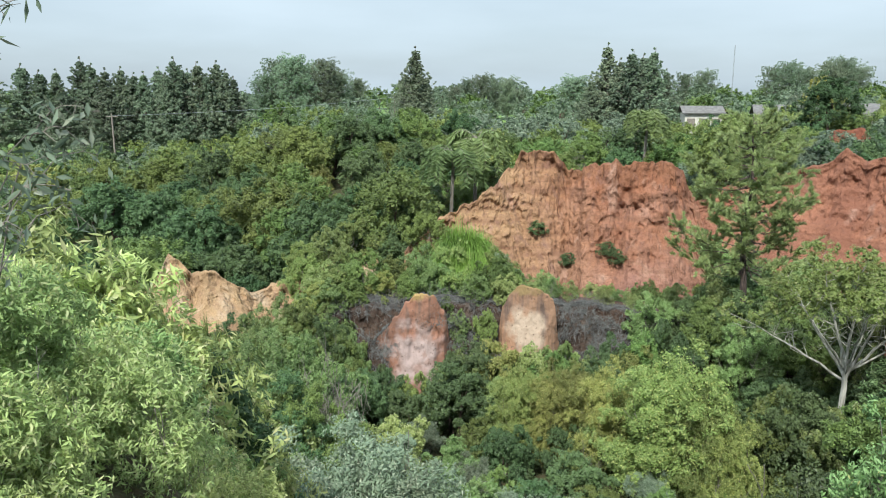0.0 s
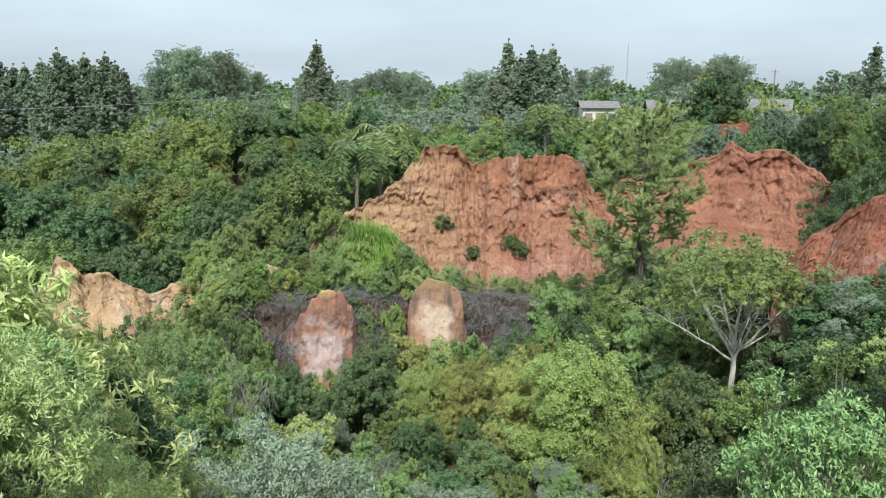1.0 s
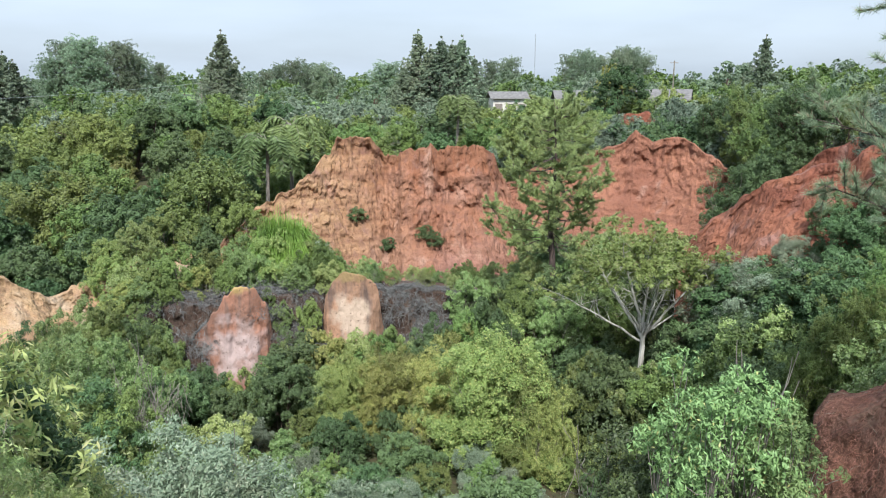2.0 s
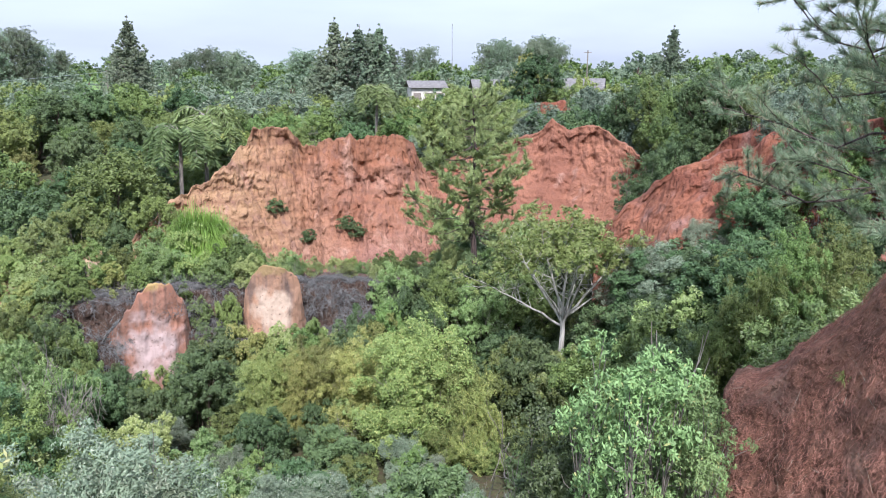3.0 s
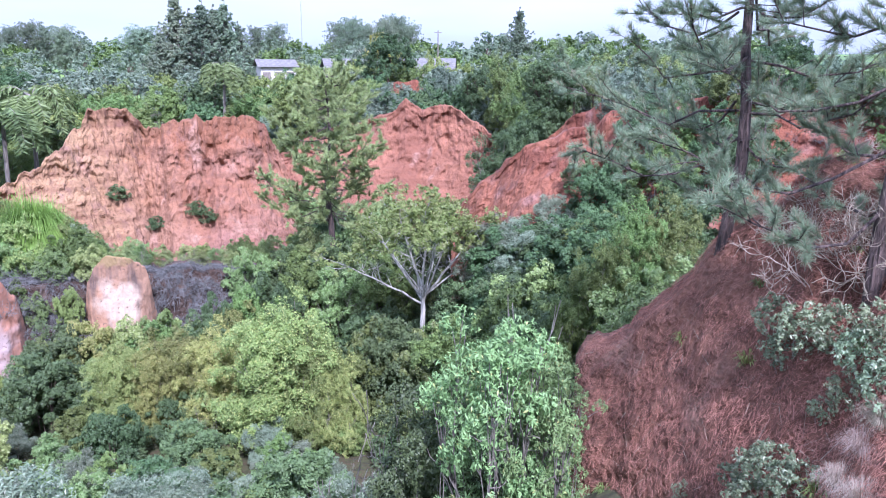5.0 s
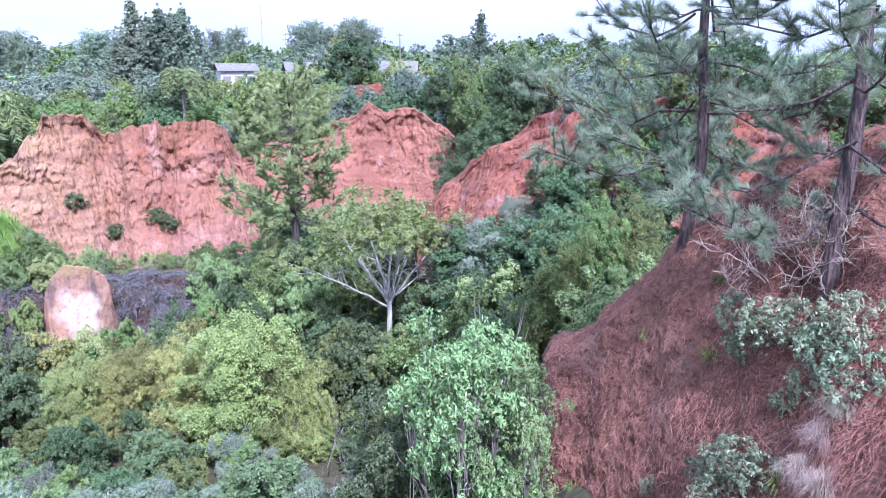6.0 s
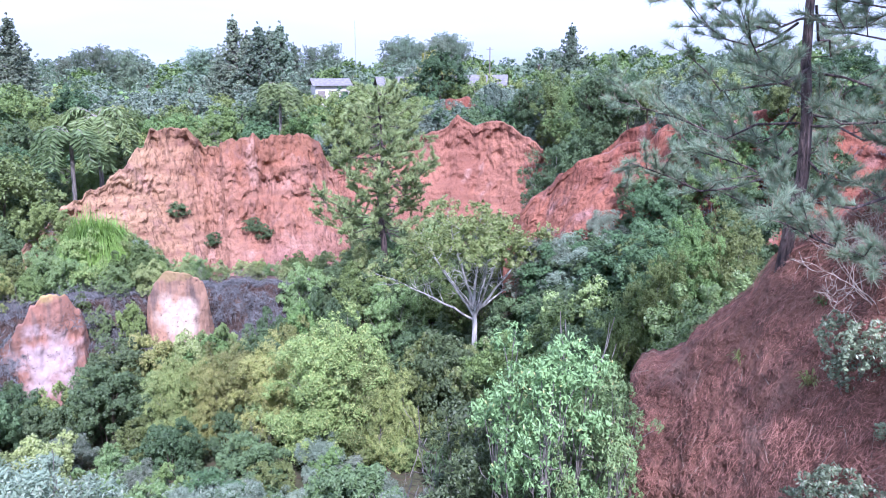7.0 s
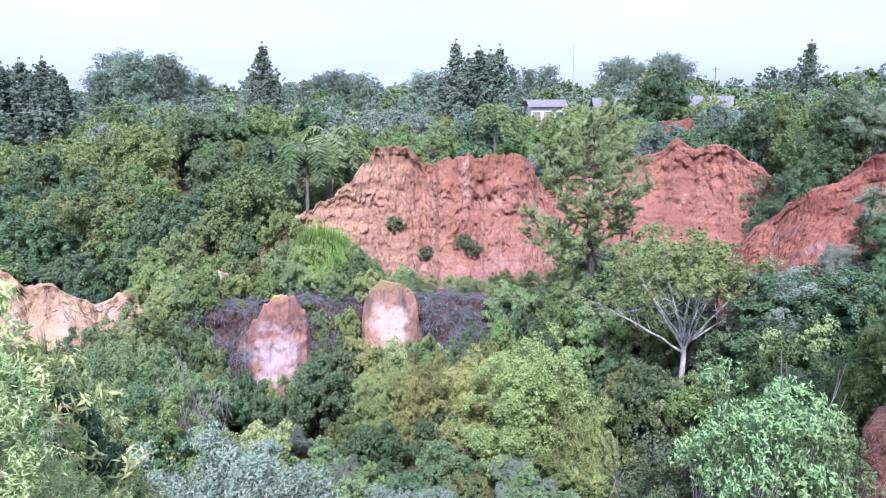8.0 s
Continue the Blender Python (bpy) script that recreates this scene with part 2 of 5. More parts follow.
def soup(name, verts, tri, mat):
    """A mesh of many small triangles or quads from arrays."""
    me = bpy.data.meshes.new(name)
    verts, tri = np.asarray(verts, np.float32), np.asarray(tri, np.int32)
    k = tri.shape[1]
    me.vertices.add(len(verts))
    me.vertices.foreach_set("co", verts.ravel())
    me.loops.add(tri.size)
    me.loops.foreach_set("vertex_index", tri.ravel())
    me.polygons.add(len(tri))
    me.polygons.foreach_set("loop_start", np.arange(0, tri.size, k, dtype=np.int32))
    me.update(calc_edges=True)
    me.materials.append(mat)
    return me


def part(name, data, parent, label=""):
    ob = new(name, data)
    ob.parent = parent
    if label:
        ob["label"] = label
    return ob


def unit(v):
    return v / np.maximum(np.linalg.norm(v, axis=-1, keepdims=True), 1e-9)


def leaves(centres, normals, length, width, droop=0.0, r=rng):
    """Folded leaf blades, four corners each, lying across their normals."""
    n = len(centres)
    axis = unit(np.cross(normals, r.normal(size=(n, 3))))
    axis[:, 2] -= droop
    axis = unit(axis)
    side = unit(np.cross(normals, axis))
    L = (length * r.uniform(0.65, 1.25, n))[:, None]
    W = (width * r.uniform(0.7, 1.2, n))[:, None]
    up = unit(normals) * W * 0.22
    v = np.stack([centres - axis * L * 0.5, centres + side * W * 0.5 + up, centres + axis * L * 0.5, centres - side * W * 0.5 + up], 1).reshape(-1, 3)
    i = np.arange(n)[:, None] * 4
    f = np.concatenate([i + [0, 1, 2], i + [0, 2, 3]])
    return v, f


def chips(centres, normals, length, width, droop=0.0, r=rng):
    """Small leaves far enough off for three corners each."""
    n = len(centres)
    axis = unit(np.cross(normals, r.normal(size=(n, 3))))
    axis[:, 2] -= droop
    axis = unit(axis)
    side = unit(np.cross(normals, axis))
    L = (length * r.uniform(0.6, 1.3, n))[:, None]
    W = (width * r.uniform(0.7, 1.3, n))[:, None]
    v = np.stack([centres - axis * L * 0.5, centres + axis * L * 0.1 + side * W * 0.62, centres + axis * L * 0.5 - side * W * 0.38], 1).reshape(-1, 3)
    return v, np.arange(3 * n).reshape(-1, 3)


def blades(base, tip, width, r=rng):
    """Thin triangles from base to tip, for needles and grass."""
    n = len(base)
    d = tip - base
    s = unit(np.cross(d, r.normal(size=(n, 3)))) * np.reshape(width, (-1, 1)) * 0.5
    v = np.stack([base - s, base + s, tip], 1).reshape(-1, 3)
    return v, np.arange(3 * n).reshape(-1, 3)


def tubes(lines, sides=5):
    """Round tapered limbs: each line is a list of (x, y, z, radius)."""
    V, F, k = [], [], 0
    ang = np.linspace(0, 2 * np.pi, sides, endpoint=False)
    for line in lines:
        p = np.asarray(line, float)
        q, rad = p[:, :3], p[:, 3]
        t = unit(np.gradient(q, axis=0))
        ref = np.where(np.abs(t[:, 2:3]) > 0.9, [[1.0, 0, 0]], [[0, 0, 1.0]])
        a = unit(np.cross(t, ref))
        b = np.cross(t, a)
        ring = q[:, None] + rad[:, None, None] * (np.cos(ang)[None, :, None] * a[:, None] + np.sin(ang)[None, :, None] * b[:, None])
        V.append(ring.reshape(-1, 3))
        m = len(q)
        for i in range(m - 1):
            for j in range(sides):
                F.append((k + i * sides + j, k + i * sides + (j + 1) % sides, k + (i + 1) * sides + (j + 1) % sides, k + (i + 1) * sides + j))
        k += m * sides
    return np.concatenate(V), np.asarray(F)


def grow(start, way, length, radius, depth, r, spread=0.7, lift=0.25, kids=(2, 4), bend=0.18, shrink=0.68):
    """Limbs that fork: gives their lines and the tips that carry leaves."""
    lines, tips = [], []
    p, d = np.array(start, float), unit(np.array(way, float))
    line, m = [(*p, radius)], 5
    for i in range(m):
        d = unit(d + r.normal(size=3) * bend + np.array([0, 0, lift * 0.25]))
        p = p + d * length / m
        line.append((*p, radius * (1 - 0.45 * (i + 1) / m)))
        if depth > 0 and i >= 2 and i < m - 1 and r.random() < 0.55:
            w = unit(d + r.normal(size=3) * spread)
            a, b = grow(p, w, length * shrink * 0.8, radius * 0.5, depth - 1, r, spread, lift, kids, bend, shrink)
            lines += a
            tips += b
    lines.append(line)
    if depth <= 0:
        tips.append(tuple(p))
    else:
        for _ in range(r.integers(*kids)):
            w = unit(d + r.normal(size=3) * spread + np.array([0, 0, lift]))
            a, b = grow(p, w, length * shrink * r.uniform(0.8, 1.15), radius * 0.55, depth - 1, r, spread, lift, kids, bend, shrink)
            lines += a
            tips += b
    return lines, tips


# ---- the land ----
D_KNOTS = [0, 2.5, 6, 10, 16, 34, 46, 58, 70, 90, 130, 400, 4600]
H_MID = [-1.6, -1.9, -6.0, -10.5, -13.5, -14.5, -12.6, -13.0, -9.0, -8.5, -8.0, -8.0, -14]
H_LEFT = [-1.6, -1.9, -3.4, -6.5, -10.5, -14.0, -15.0, -15.0, -14.2, -12.7, -10.5, -9.5, -14]
H_RIGHT = [-1.6, -1.8, -4.6, -6.6, -8.0, -8.6, -7.6, -6.5, -6.0, -5.0, -5.0, -6.0, -14]
H_BACK = [-1.6, -1.6, -1.7, -1.8, -2.0, -2.2, -2.5, -3.0, -3.0, -3.0, -4.0, -6.0, -14]


def step(x, a, b):
    t = np.clip((x - a) / (b - a), 0, 1)
    return t * t * (3 - 2 * t)


def land(x, y):
    d = np.hypot(x, y)
    az = np.degrees(np.arctan2(x, y))
    mid, lef, rig, bak = (np.interp(d, D_KNOTS, h) for h in (H_MID, H_LEFT, H_RIGHT, H_BACK))
    h = mid + (lef - mid) * step(-az, 3, 22)
    h = h + (rig - h) * step(az, 29, 46)
    h = h + (bak - h) * step(np.abs(az), 62, 95)
    h = h + 1.6 * np.exp(-((d - 7.5) / 2.4) ** 2) * step(-az, 17, 30) * (1 - step(-az, 60, 90))
    s = np.clip(d / 40, 0.05, 1)
    h = h + s * (0.4 * np.sin(x * 0.23 + 1.0) * np.cos(y * 0.19) + 0.22 * np.sin(x * 0.7 + y * 0.41))
    h = h + np.clip((d - 300) / 1200, 0, 1) * 7 * (np.sin(az * 0.21 + 1.4) + 0.6 * np.sin(az * 0.47 + d * 0.002))
    return EYE + h


def build_ground():
    rings = [0.01] + list(np.geomspace(1.0, 4600, 120))
    n = 300
    az = np.linspace(0, 2 * np.pi, n, endpoint=False)
    V, F = [], []
    for d in rings:
        x, y = d * np.sin(az), d * np.cos(az)
        V.append(np.stack([x, y, land(x, y)], 1))
    for i in range(len(rings) - 1):
        for j in range(n):
            F.append((i * n + j, i * n + (j + 1) % n, (i + 1) * n + (j + 1) % n, (i + 1) * n + j))
    V = np.concatenate(V)
    ob = new("ground", soup("ground", V, F, GROUND))
    ob.data.polygons.foreach_set("use_smooth", [True] * len(F))
    SURFACES.append(BVHTree.FromPolygons([tuple(v) for v in V.tolist()], F))
    tagged(ob, "gully floor and green plain under trees and fields", "ground", kind="structure")
    return ob


def fbm(p, octaves=4):
    return noise.fractal(p, 0.9, 2.1, octaves)


def ridge(name, rows, mat, label, category, back=6.0, drop=1.5, res=0.16, rough=0.35, flute=0.3, curve=1.6, seed=0.0, jag=0.25, crag=0.0, crust=0.0):
    """An eroded spur: its face rises from foot to crest and runs back. rows: bearing, crest distance, crest angle, foot distance, foot angle."""
    rows = np.array(rows, float)
    span = sum((at(*rows[i, :3]) - at(*rows[i + 1, :3])).length for i in range(len(rows) - 1))
    high = max((at(*r_[:3]) - at(r_[0], r_[3], r_[4])).length for r_ in rows)
    nu, nv = max(8, int(span / res)), max(6, int(high / res))
    nb = max(4, int(back / (2 * res)))
    azs = np.linspace(rows[0, 0], rows[-1, 0], nu + 1)
    cd, ce, fd, fe = (np.interp(azs, rows[:, 0], rows[:, k]) for k in (1, 2, 3, 4))
    V = []
    for i, a in enumerate(azs):
        c, f = at(a, cd[i], ce[i]), at(a, fd[i], fe[i])
        out = Vector((math.sin(radians(a)), math.cos(radians(a)), 0))
        c.z += jag * fbm(c * 0.9 + Vector((seed, 0, 0)), 4)
        V.append(f - out * 1.5 - Vector((0, 0, 6)))
        for j in range(nv + 1):
            v = j / nv
            w = 1 - (1 - v) ** curve
            p = Vector((f.x + (c.x - f.x) * w, f.y + (c.y - f.y) * w, f.z + (c.z - f.z) * v))
            q = p + Vector((seed, seed * 0.7, 0))
            g = fbm(q * 0.45, 5) * rough + rough * 0.3 * fbm(q * 2.1, 4)
            fl = fbm(Vector((q.x * 1.3, q.y * 1.3, q.z * 0.22)), 4)
            g += flute * (abs(fl) * -1.4 + 0.35)
            g -= crag * abs(fbm(Vector((q.x * 3.4, q.y * 3.4, q.z * 0.34)), 3))
            g += crust * (1 if v > 0.93 else 0) * (0.6 + fbm(q * 1.7, 2))
            ledge = math.sin(q.z * 2.6 + 2.2 * fbm(q * 0.25, 2))
            g += 0.06 * rough * ledge
            p -= out * g * min(1.0, 0.35 + 1.3 * v) * (1.0 if v < 0.94 else 0.75)
            V.append(p)
        top = V[-1]
        for j in range(1, nb + 1):
            s = j / nb
            p = top + out * back * s - Vector((0, 0, drop * s * s + (0.15 * fbm(top * 0.8 + out * back * s, 3))))
            V.append(p)
        V.append(V[-1] - Vector((0, 0, 9)))
    m = nv + nb + 3
    F = [(i * m + j, (i + 1) * m + j, (i + 1) * m + j + 1, i * m + j + 1) for i in range(nu) for j in range(m - 1)]
    V = [tuple(v) for v in V]
    ob = new(name, soup(name, np.array(V), F, mat))
    SURFACES.append(BVHTree.FromPolygons(V, F))
    return tagged(ob, label, category, kind="structure")


def floor_at(x, y):
    z = [h[0].z for s in SURFACES for h in [s.ray_cast(Vector((x, y, 80)), Vector((0, 0, -1)))] if h[0]]
    return max(z) if z else 0.0


build_ground()
ridge("cliff", [
    (-3.0, 45.5, -12.2, 44.5, -13.0), (-1.0, 46.5, -10.1, 44.5, -12.8), (0.7, 47.5, -8.9, 45, -12.6), (2.6, 48.4, -7.9, 45.2, -13.0), (4.1, 49, -6.7, 45.5, -13.2),
    (5.4, 49.8, -5.3, 45.6, -13.8), (6.0, 50.2, -4.5, 45.8, -14.2), (8.1, 50.4, -4.4, 46.2, -14.8), (8.7, 50.6, -4.9, 46.6, -14.9), (9.5, 51.0, -5.75, 46.9, -15.0), (10.4, 50.3, -5.6, 46.0, -15.2),
    (10.7, 49.8, -5.25, 45.4, -15.4), (12.9, 49.6, -5.05, 44.6, -15.6), (13.4, 49.8, -5.5, 44.8, -15.6), (14.2, 49.6, -4.85, 44.4, -15.6), (16.9, 50.4, -5.0, 44.8, -15.6), (17.8, 50.8, -5.8, 45.4, -15.4),
    (18.8, 51, -8.2, 46.4, -15.0), (20.2, 50.5, -12.0, 47, -14.8), (21.0, 50, -14.0, 48, -14.8)],
    CLIFF, "eroded red and tan clay cliff above the bushes", "cliff", seed=3.1, rough=0.5, flute=0.36, back=5, drop=3.5, jag=0.4, res=0.115, crag=0.2, crust=0.06, curve=1.35)
ridge("cliff", [
    (17.0, 60, -8.6, 56, -11.5), (21.0, 60, -6.4, 55, -11.5), (24.5, 60, -5.4, 54.5, -11.6), (27.0, 60, -4.7, 54.5, -12), (28.0, 60, -3.7, 54.5, -12), (29.3, 60, -4.4, 54.5, -12),
    (31.2, 59, -4.1, 54, -12), (32.3, 58, -4.6, 53.5, -12), (33.9, 57, -5.7, 53, -12), (35.3, 56, -7.0, 52.5, -12), (37.2, 55, -9.8, 52, -12.4), (39, 54, -11.5, 52, -12.5)],
    CLIFF_RED, "smooth-topped deep red clay cliff with level ledges", "cliff", seed=11.7, rough=0.5, flute=0.24, back=6, drop=1.5, curve=1.8, res=0.125, crag=0.22, crust=0.15)
ridge("red_slope", [
    (31.6, 35, -12.6, 33.5, -14.5), (32.9, 34.5, -10.8, 32, -14.8), (34.9, 34, -9.0, 30.5, -15.2), (37.0, 33, -7.2, 29, -15.8), (39.4, 32.5, -6.2, 28, -16.4),
    (42.1, 32, -5.2, 27, -16.8), (43.6, 31.5, -4.4, 26.5, -17.0), (47, 31, -3.4, 26, -17), (53, 31, -2.6, 25.5, -17), (62, 32, -1.8, 26, -15), (72, 33, -2.4, 27, -12)],
    SLOPE_RED, "steep slope of crimson clay with a crumbling edge", "slope", seed=23.4, rough=0.42, flute=0.14, back=5, drop=2.5, curve=1.15, res=0.125, crag=0.22, crust=0.1)
ridge("needle_bank", [
    (41.8, 13.6, -24.6, 12.6, -30.0), (42.9, 13.4, -22.9, 11.0, -35.0), (46.3, 13.2, -19.5, 9.2, -41.0), (49.6, 13.0, -16.2, 8.2, -42.0), (52.6, 12.8, -12.8, 7.6, -42.0),
    (55.7, 12.6, -9.4, 7.2, -40), (58.4, 12.4, -7.2, 7.0, -38), (64, 12, -5.2, 6.8, -32), (72, 11.5, -4.6, 6.6, -24), (84, 11, -5, 6.4, -18)],
    BANK, "reddish-brown earth bank strewn with fallen pine needles", "bank", seed=31.0, rough=0.36, flute=0.05, back=5, drop=2.2, curve=1.1, res=0.11, jag=0.35)
ridge("gully_bank", [
    (-11, 35, -17.5, 34, -20.5), (-8.5, 35, -16.2, 33.6, -21.5), (-4, 35.6, -15.6, 33.8, -22), (2, 36, -15.7, 34.2, -21), (10, 36, -16.0, 34.6, -20.2), (16, 36.5, -16.2, 35, -19.6), (22, 37, -16.4, 35.6, -18.8), (27, 37, -16.8, 36, -18.4)],
    MOUND, "dark earth bank under dry hanging vines", "bank", seed=41.0, rough=0.6, flute=0.5, back=7, drop=1.6, res=0.25)
ridge("sand_ridge", [
    (-22.6, 39, -14.6, 38, -16.5), (-21.3, 39, -12.9, 37.4, -16.5), (-20.5, 39, -11.4, 37, -16.5), (-19.9, 39, -11.7, 37, -16.5), (-18.9, 39, -13.0, 37, -16.5), (-17.9, 38.6, -12.7, 36.8, -16.5), (-17.2, 38.6, -12.8, 36.8, -16.5),
    (-16.4, 38.6, -13.6, 36.8, -16.5), (-14.8, 39, -14.7, 37.4, -16.5), (-12, 41, -13.9, 39.5, -15.5), (-8, 43, -12.3, 41.5, -14), (-5, 44, -12.2, 43, -13.5)],
    SAND, "pale tan sand ridge worn to a crumbling crest", "ridge", seed=51.0, rough=0.55, flute=0.4, back=2.5, drop=1.5, res=0.16)


def pillar_material(name, body, warm, patch, cap, centre, size, top):
    """Rusty clay with a washed pale patch on its face, dark wash streaks and a dry cap."""
    m, n, l, p, out = nodes_of(name)
    tc, sx = n.new("ShaderNodeTexCoord"), n.new("ShaderNodeSeparateXYZ")
    l.new(tc.outputs["Object"], sx.inputs[0])
    mp = n.new("ShaderNodeMapping")
    mp.vector_type = "POINT"
    mp.inputs["Scale"].default_value = tuple(1 / q for q in size)
    mp.inputs["Location"].default_value = tuple(-c / q for c, q in zip(centre, size))
    ln = n.new("ShaderNodeVectorMath")
    ln.operation = "LENGTH"
    l.new(tc.outputs["Object"], mp.inputs["Vector"])
    l.new(mp.outputs["Vector"], ln.inputs[0])
    wob = n.new("ShaderNodeMath")
    wob.operation, wob.inputs[1].default_value = "MULTIPLY_ADD", 0.8
    l.new(noisy(n, l, 1.3, 6, lo=0.3, hi=0.7), wob.inputs[0])
    l.new(ln.outputs["Value"], wob.inputs[2])
    inside = n.new("ShaderNodeMapRange")
    inside.inputs["From Min"].default_value, inside.inputs["From Max"].default_value = 1.6, 1.1
    l.new(wob.outputs[0], inside.inputs["Value"])
    crest = n.new("ShaderNodeMath")
    crest.operation, crest.inputs[1].default_value = "MULTIPLY_ADD", 0.6
    l.new(noisy(n, l, 2.0, 5, lo=0.2, hi=0.8), crest.inputs[0])
    l.new(sx.outputs["Z"], crest.inputs[2])
    high = n.new("ShaderNodeMapRange")
    high.inputs["From Min"].default_value, high.inputs["From Max"].default_value = top, top + 0.25
    l.new(crest.outputs[0], high.inputs["Value"])
    c = mixed(n, l, noisy(n, l, 0.8, 5), body, warm)
    c = mixed(n, l, noisy(n, l, 1.4, 5, (1.6, 1.6, 0.2), 0.5, 0.68), c, (0.13, 0.088, 0.07))
    c = mixed(n, l, inside.outputs["Result"], c, patch)
    c = mixed(n, l, noisy(n, l, 1.6, 5, (1.3, 1.3, 0.8), 0.62, 0.86), c, warm)
    c = mixed(n, l, high.outputs["Result"], c, cap)
    c = mixed(n, l, noisy(n, l, 7, 4, lo=0.62, hi=0.72), c, (0.12, 0.075, 0.055))
    l.new(c, p.inputs["Base Color"])
    p.inputs["Roughness"].default_value = 0.95
    bumped(n, l, p, noisy(n, l, 6, 8, (1, 1, 0.6), 0.2, 0.8), 0.5, 0.1)
    return m


PIL_A = pillar_material("rusty_clay_with_kaolin", (0.19, 0.1, 0.07), (0.30, 0.145, 0.095), (0.36, 0.275, 0.255), (0.34, 0.235, 0.095), (-1.3, 33.0, 3.9), (1.35, 2.6, 1.35), 6.75)
PIL_B = pillar_material("cream_clay", (0.26, 0.155, 0.1), (0.36, 0.2, 0.12), (0.43, 0.33, 0.25), (0.26, 0.18, 0.085), (4.0, 34.0, 4.9), (0.9, 2.2, 1.05), 6.9)
ridge("clay_buttress", [
    (-8.8, 35.0, -19.6, 34.5, -24.0), (-7.7, 34.8, -17.8, 34.0, -24.0), (-5.4, 34.6, -18.6, 33.7, -24.0), (-4.1, 34.4, -17.4, 33.4, -24.0), (-3.0, 34.3, -15.9, 33.3, -24.0), (-2.2, 34.3, -15.05, 33.3, -24.0),
    (-1.2, 34.3, -14.95, 33.3, -24.0), (-0.5, 34.4, -15.4, 33.4, -24.0), (0.1, 34.5, -16.4, 33.7, -24.0), (0.6, 34.9, -19.0, 34.4, -24.0)],
    PIL_A, "rounded clay stump, rusty above with a pinkish white patch", "clay stump", seed=61.0, rough=0.2, flute=0.1, back=1.4, drop=1.6, res=0.08, curve=1.8, jag=0.4)
ridge("clay_buttress", [
    (4.3, 35.3, -18.6, 34.9, -21.5), (4.7, 35.0, -16.0, 34.5, -21.5), (5.2, 34.9, -15.0, 34.2, -21.5), (6.1, 34.8, -14.65, 34.0, -21.5), (7.6, 34.8, -14.6, 34.0, -21.5), (8.3, 34.9, -15.0, 34.2, -21.5), (8.8, 35.0, -16.2, 34.5, -21.5), (9.2, 35.3, -18.8, 35.0, -21.5)],
    PIL_B, "cream and orange clay stump with a weathered cap", "clay stump", seed=67.0, rough=0.1, flute=0.06, back=1.4, drop=1.6, res=0.08, curve=1.8, jag=0.3)
ridge("red_bank", [(38.6, 44, -6.4, 42.5, -9), (40.5, 43, -4.8, 41.5, -8.5), (42.4, 42, -3.8, 40.5, -8), (43.6, 41.5, -3.8, 40, -8), (46, 41, -4.4, 39.5, -8), (56, 41, -4.4, 39.5, -7.5)],
      SLOPE_RED, "dark red cut bank under the rim trees", "bank", seed=71.0, rough=0.4, flute=0.3, back=3, drop=0.5, res=0.25)
ridge("red_bank", [(26.2, 80, -3.4, 79, -4.8), (27.0, 80, -2.5, 78.6, -4.8), (28.9, 80, -2.3, 78.6, -4.8), (29.8, 80, -3.2, 79, -4.8)],
      SLOPE_RED, "small red cut bank on the plateau", "bank", seed=77.0, rough=0.3, flute=0.3, back=2, drop=0.5, res=0.3)

# ---- plants ----
CROWNS = {}


def dressed(ob, mat):
    """Gives an object its own material on a mesh that it shares."""
    ob.material_slots[0].link = "OBJECT"
    ob.material_slots[0].material = mat
    return ob


def planted(name, stem, stem_mat, crown, crown_mat, label, category, group="", thin=0.0, sides=5):
    """A plant of its own: an Empty at its foot, its stem and its crown."""
    ob = tagged(new(name), label, category, group)
    if stem:
        part("trunk", soup("trunk", *tubes([ln for ln in stem if ln[0][3] >= thin], sides), stem_mat), ob)
    if crown is not None:
        part("crown", soup("crown", *crown, crown_mat), ob)
    return ob


def merge(pieces):
    V, F, k = [], [], 0
    for v, f in pieces:
        V.append(v)
        F.append(np.asarray(f) + k)
        k += len(v)
    return np.concatenate(V), np.concatenate(F)


def clumps(tips, size, count, length, width, r, flat=1.0, droop=0.0, heart=None, taper=0.0, blade=chips, per=40, loose=0.4):
    """Leaves on sprigs gathered round the tips; with a heart given, the sprigs reach away from the crown's heart."""
    t = np.asarray(tips)
    twigs = max(2, count // per)
    k = np.repeat(np.arange(len(t)), twigs)
    d = r.normal(size=(len(k), 3))
    if heart is not None:
        d += unit(t - np.asarray(heart))[k] * 0.9 + [0, 0, 0.4]
    d = unit(d)
    s = size * r.uniform(0.6, 1.4, len(t))[k][:, None]
    s = s * (1 + taper * (0.5 - 1.1 * t[:, 2] / t[:, 2].max()))[k][:, None]
    twig = t[k] + d * s * (0.35 + 0.75 * r.random((len(k), 1)) ** 0.7) * [1, 1, flat]
    q = np.repeat(np.arange(len(k)), per)
    spread = s[q] * loose
    g = unit(r.normal(size=(len(q), 3)) + 0.8 * d[q] + [0, 0, 0.3])
    c = twig[q] + g * spread * (0.45 + 0.6 * r.random((len(q), 1))) * [1, 1, 1.05]
    n = unit(0.8 * g + [0, 0, 0.5] + 0.3 * r.normal(size=(len(q), 3)))
    return blade(c, n, length, width, droop, r)


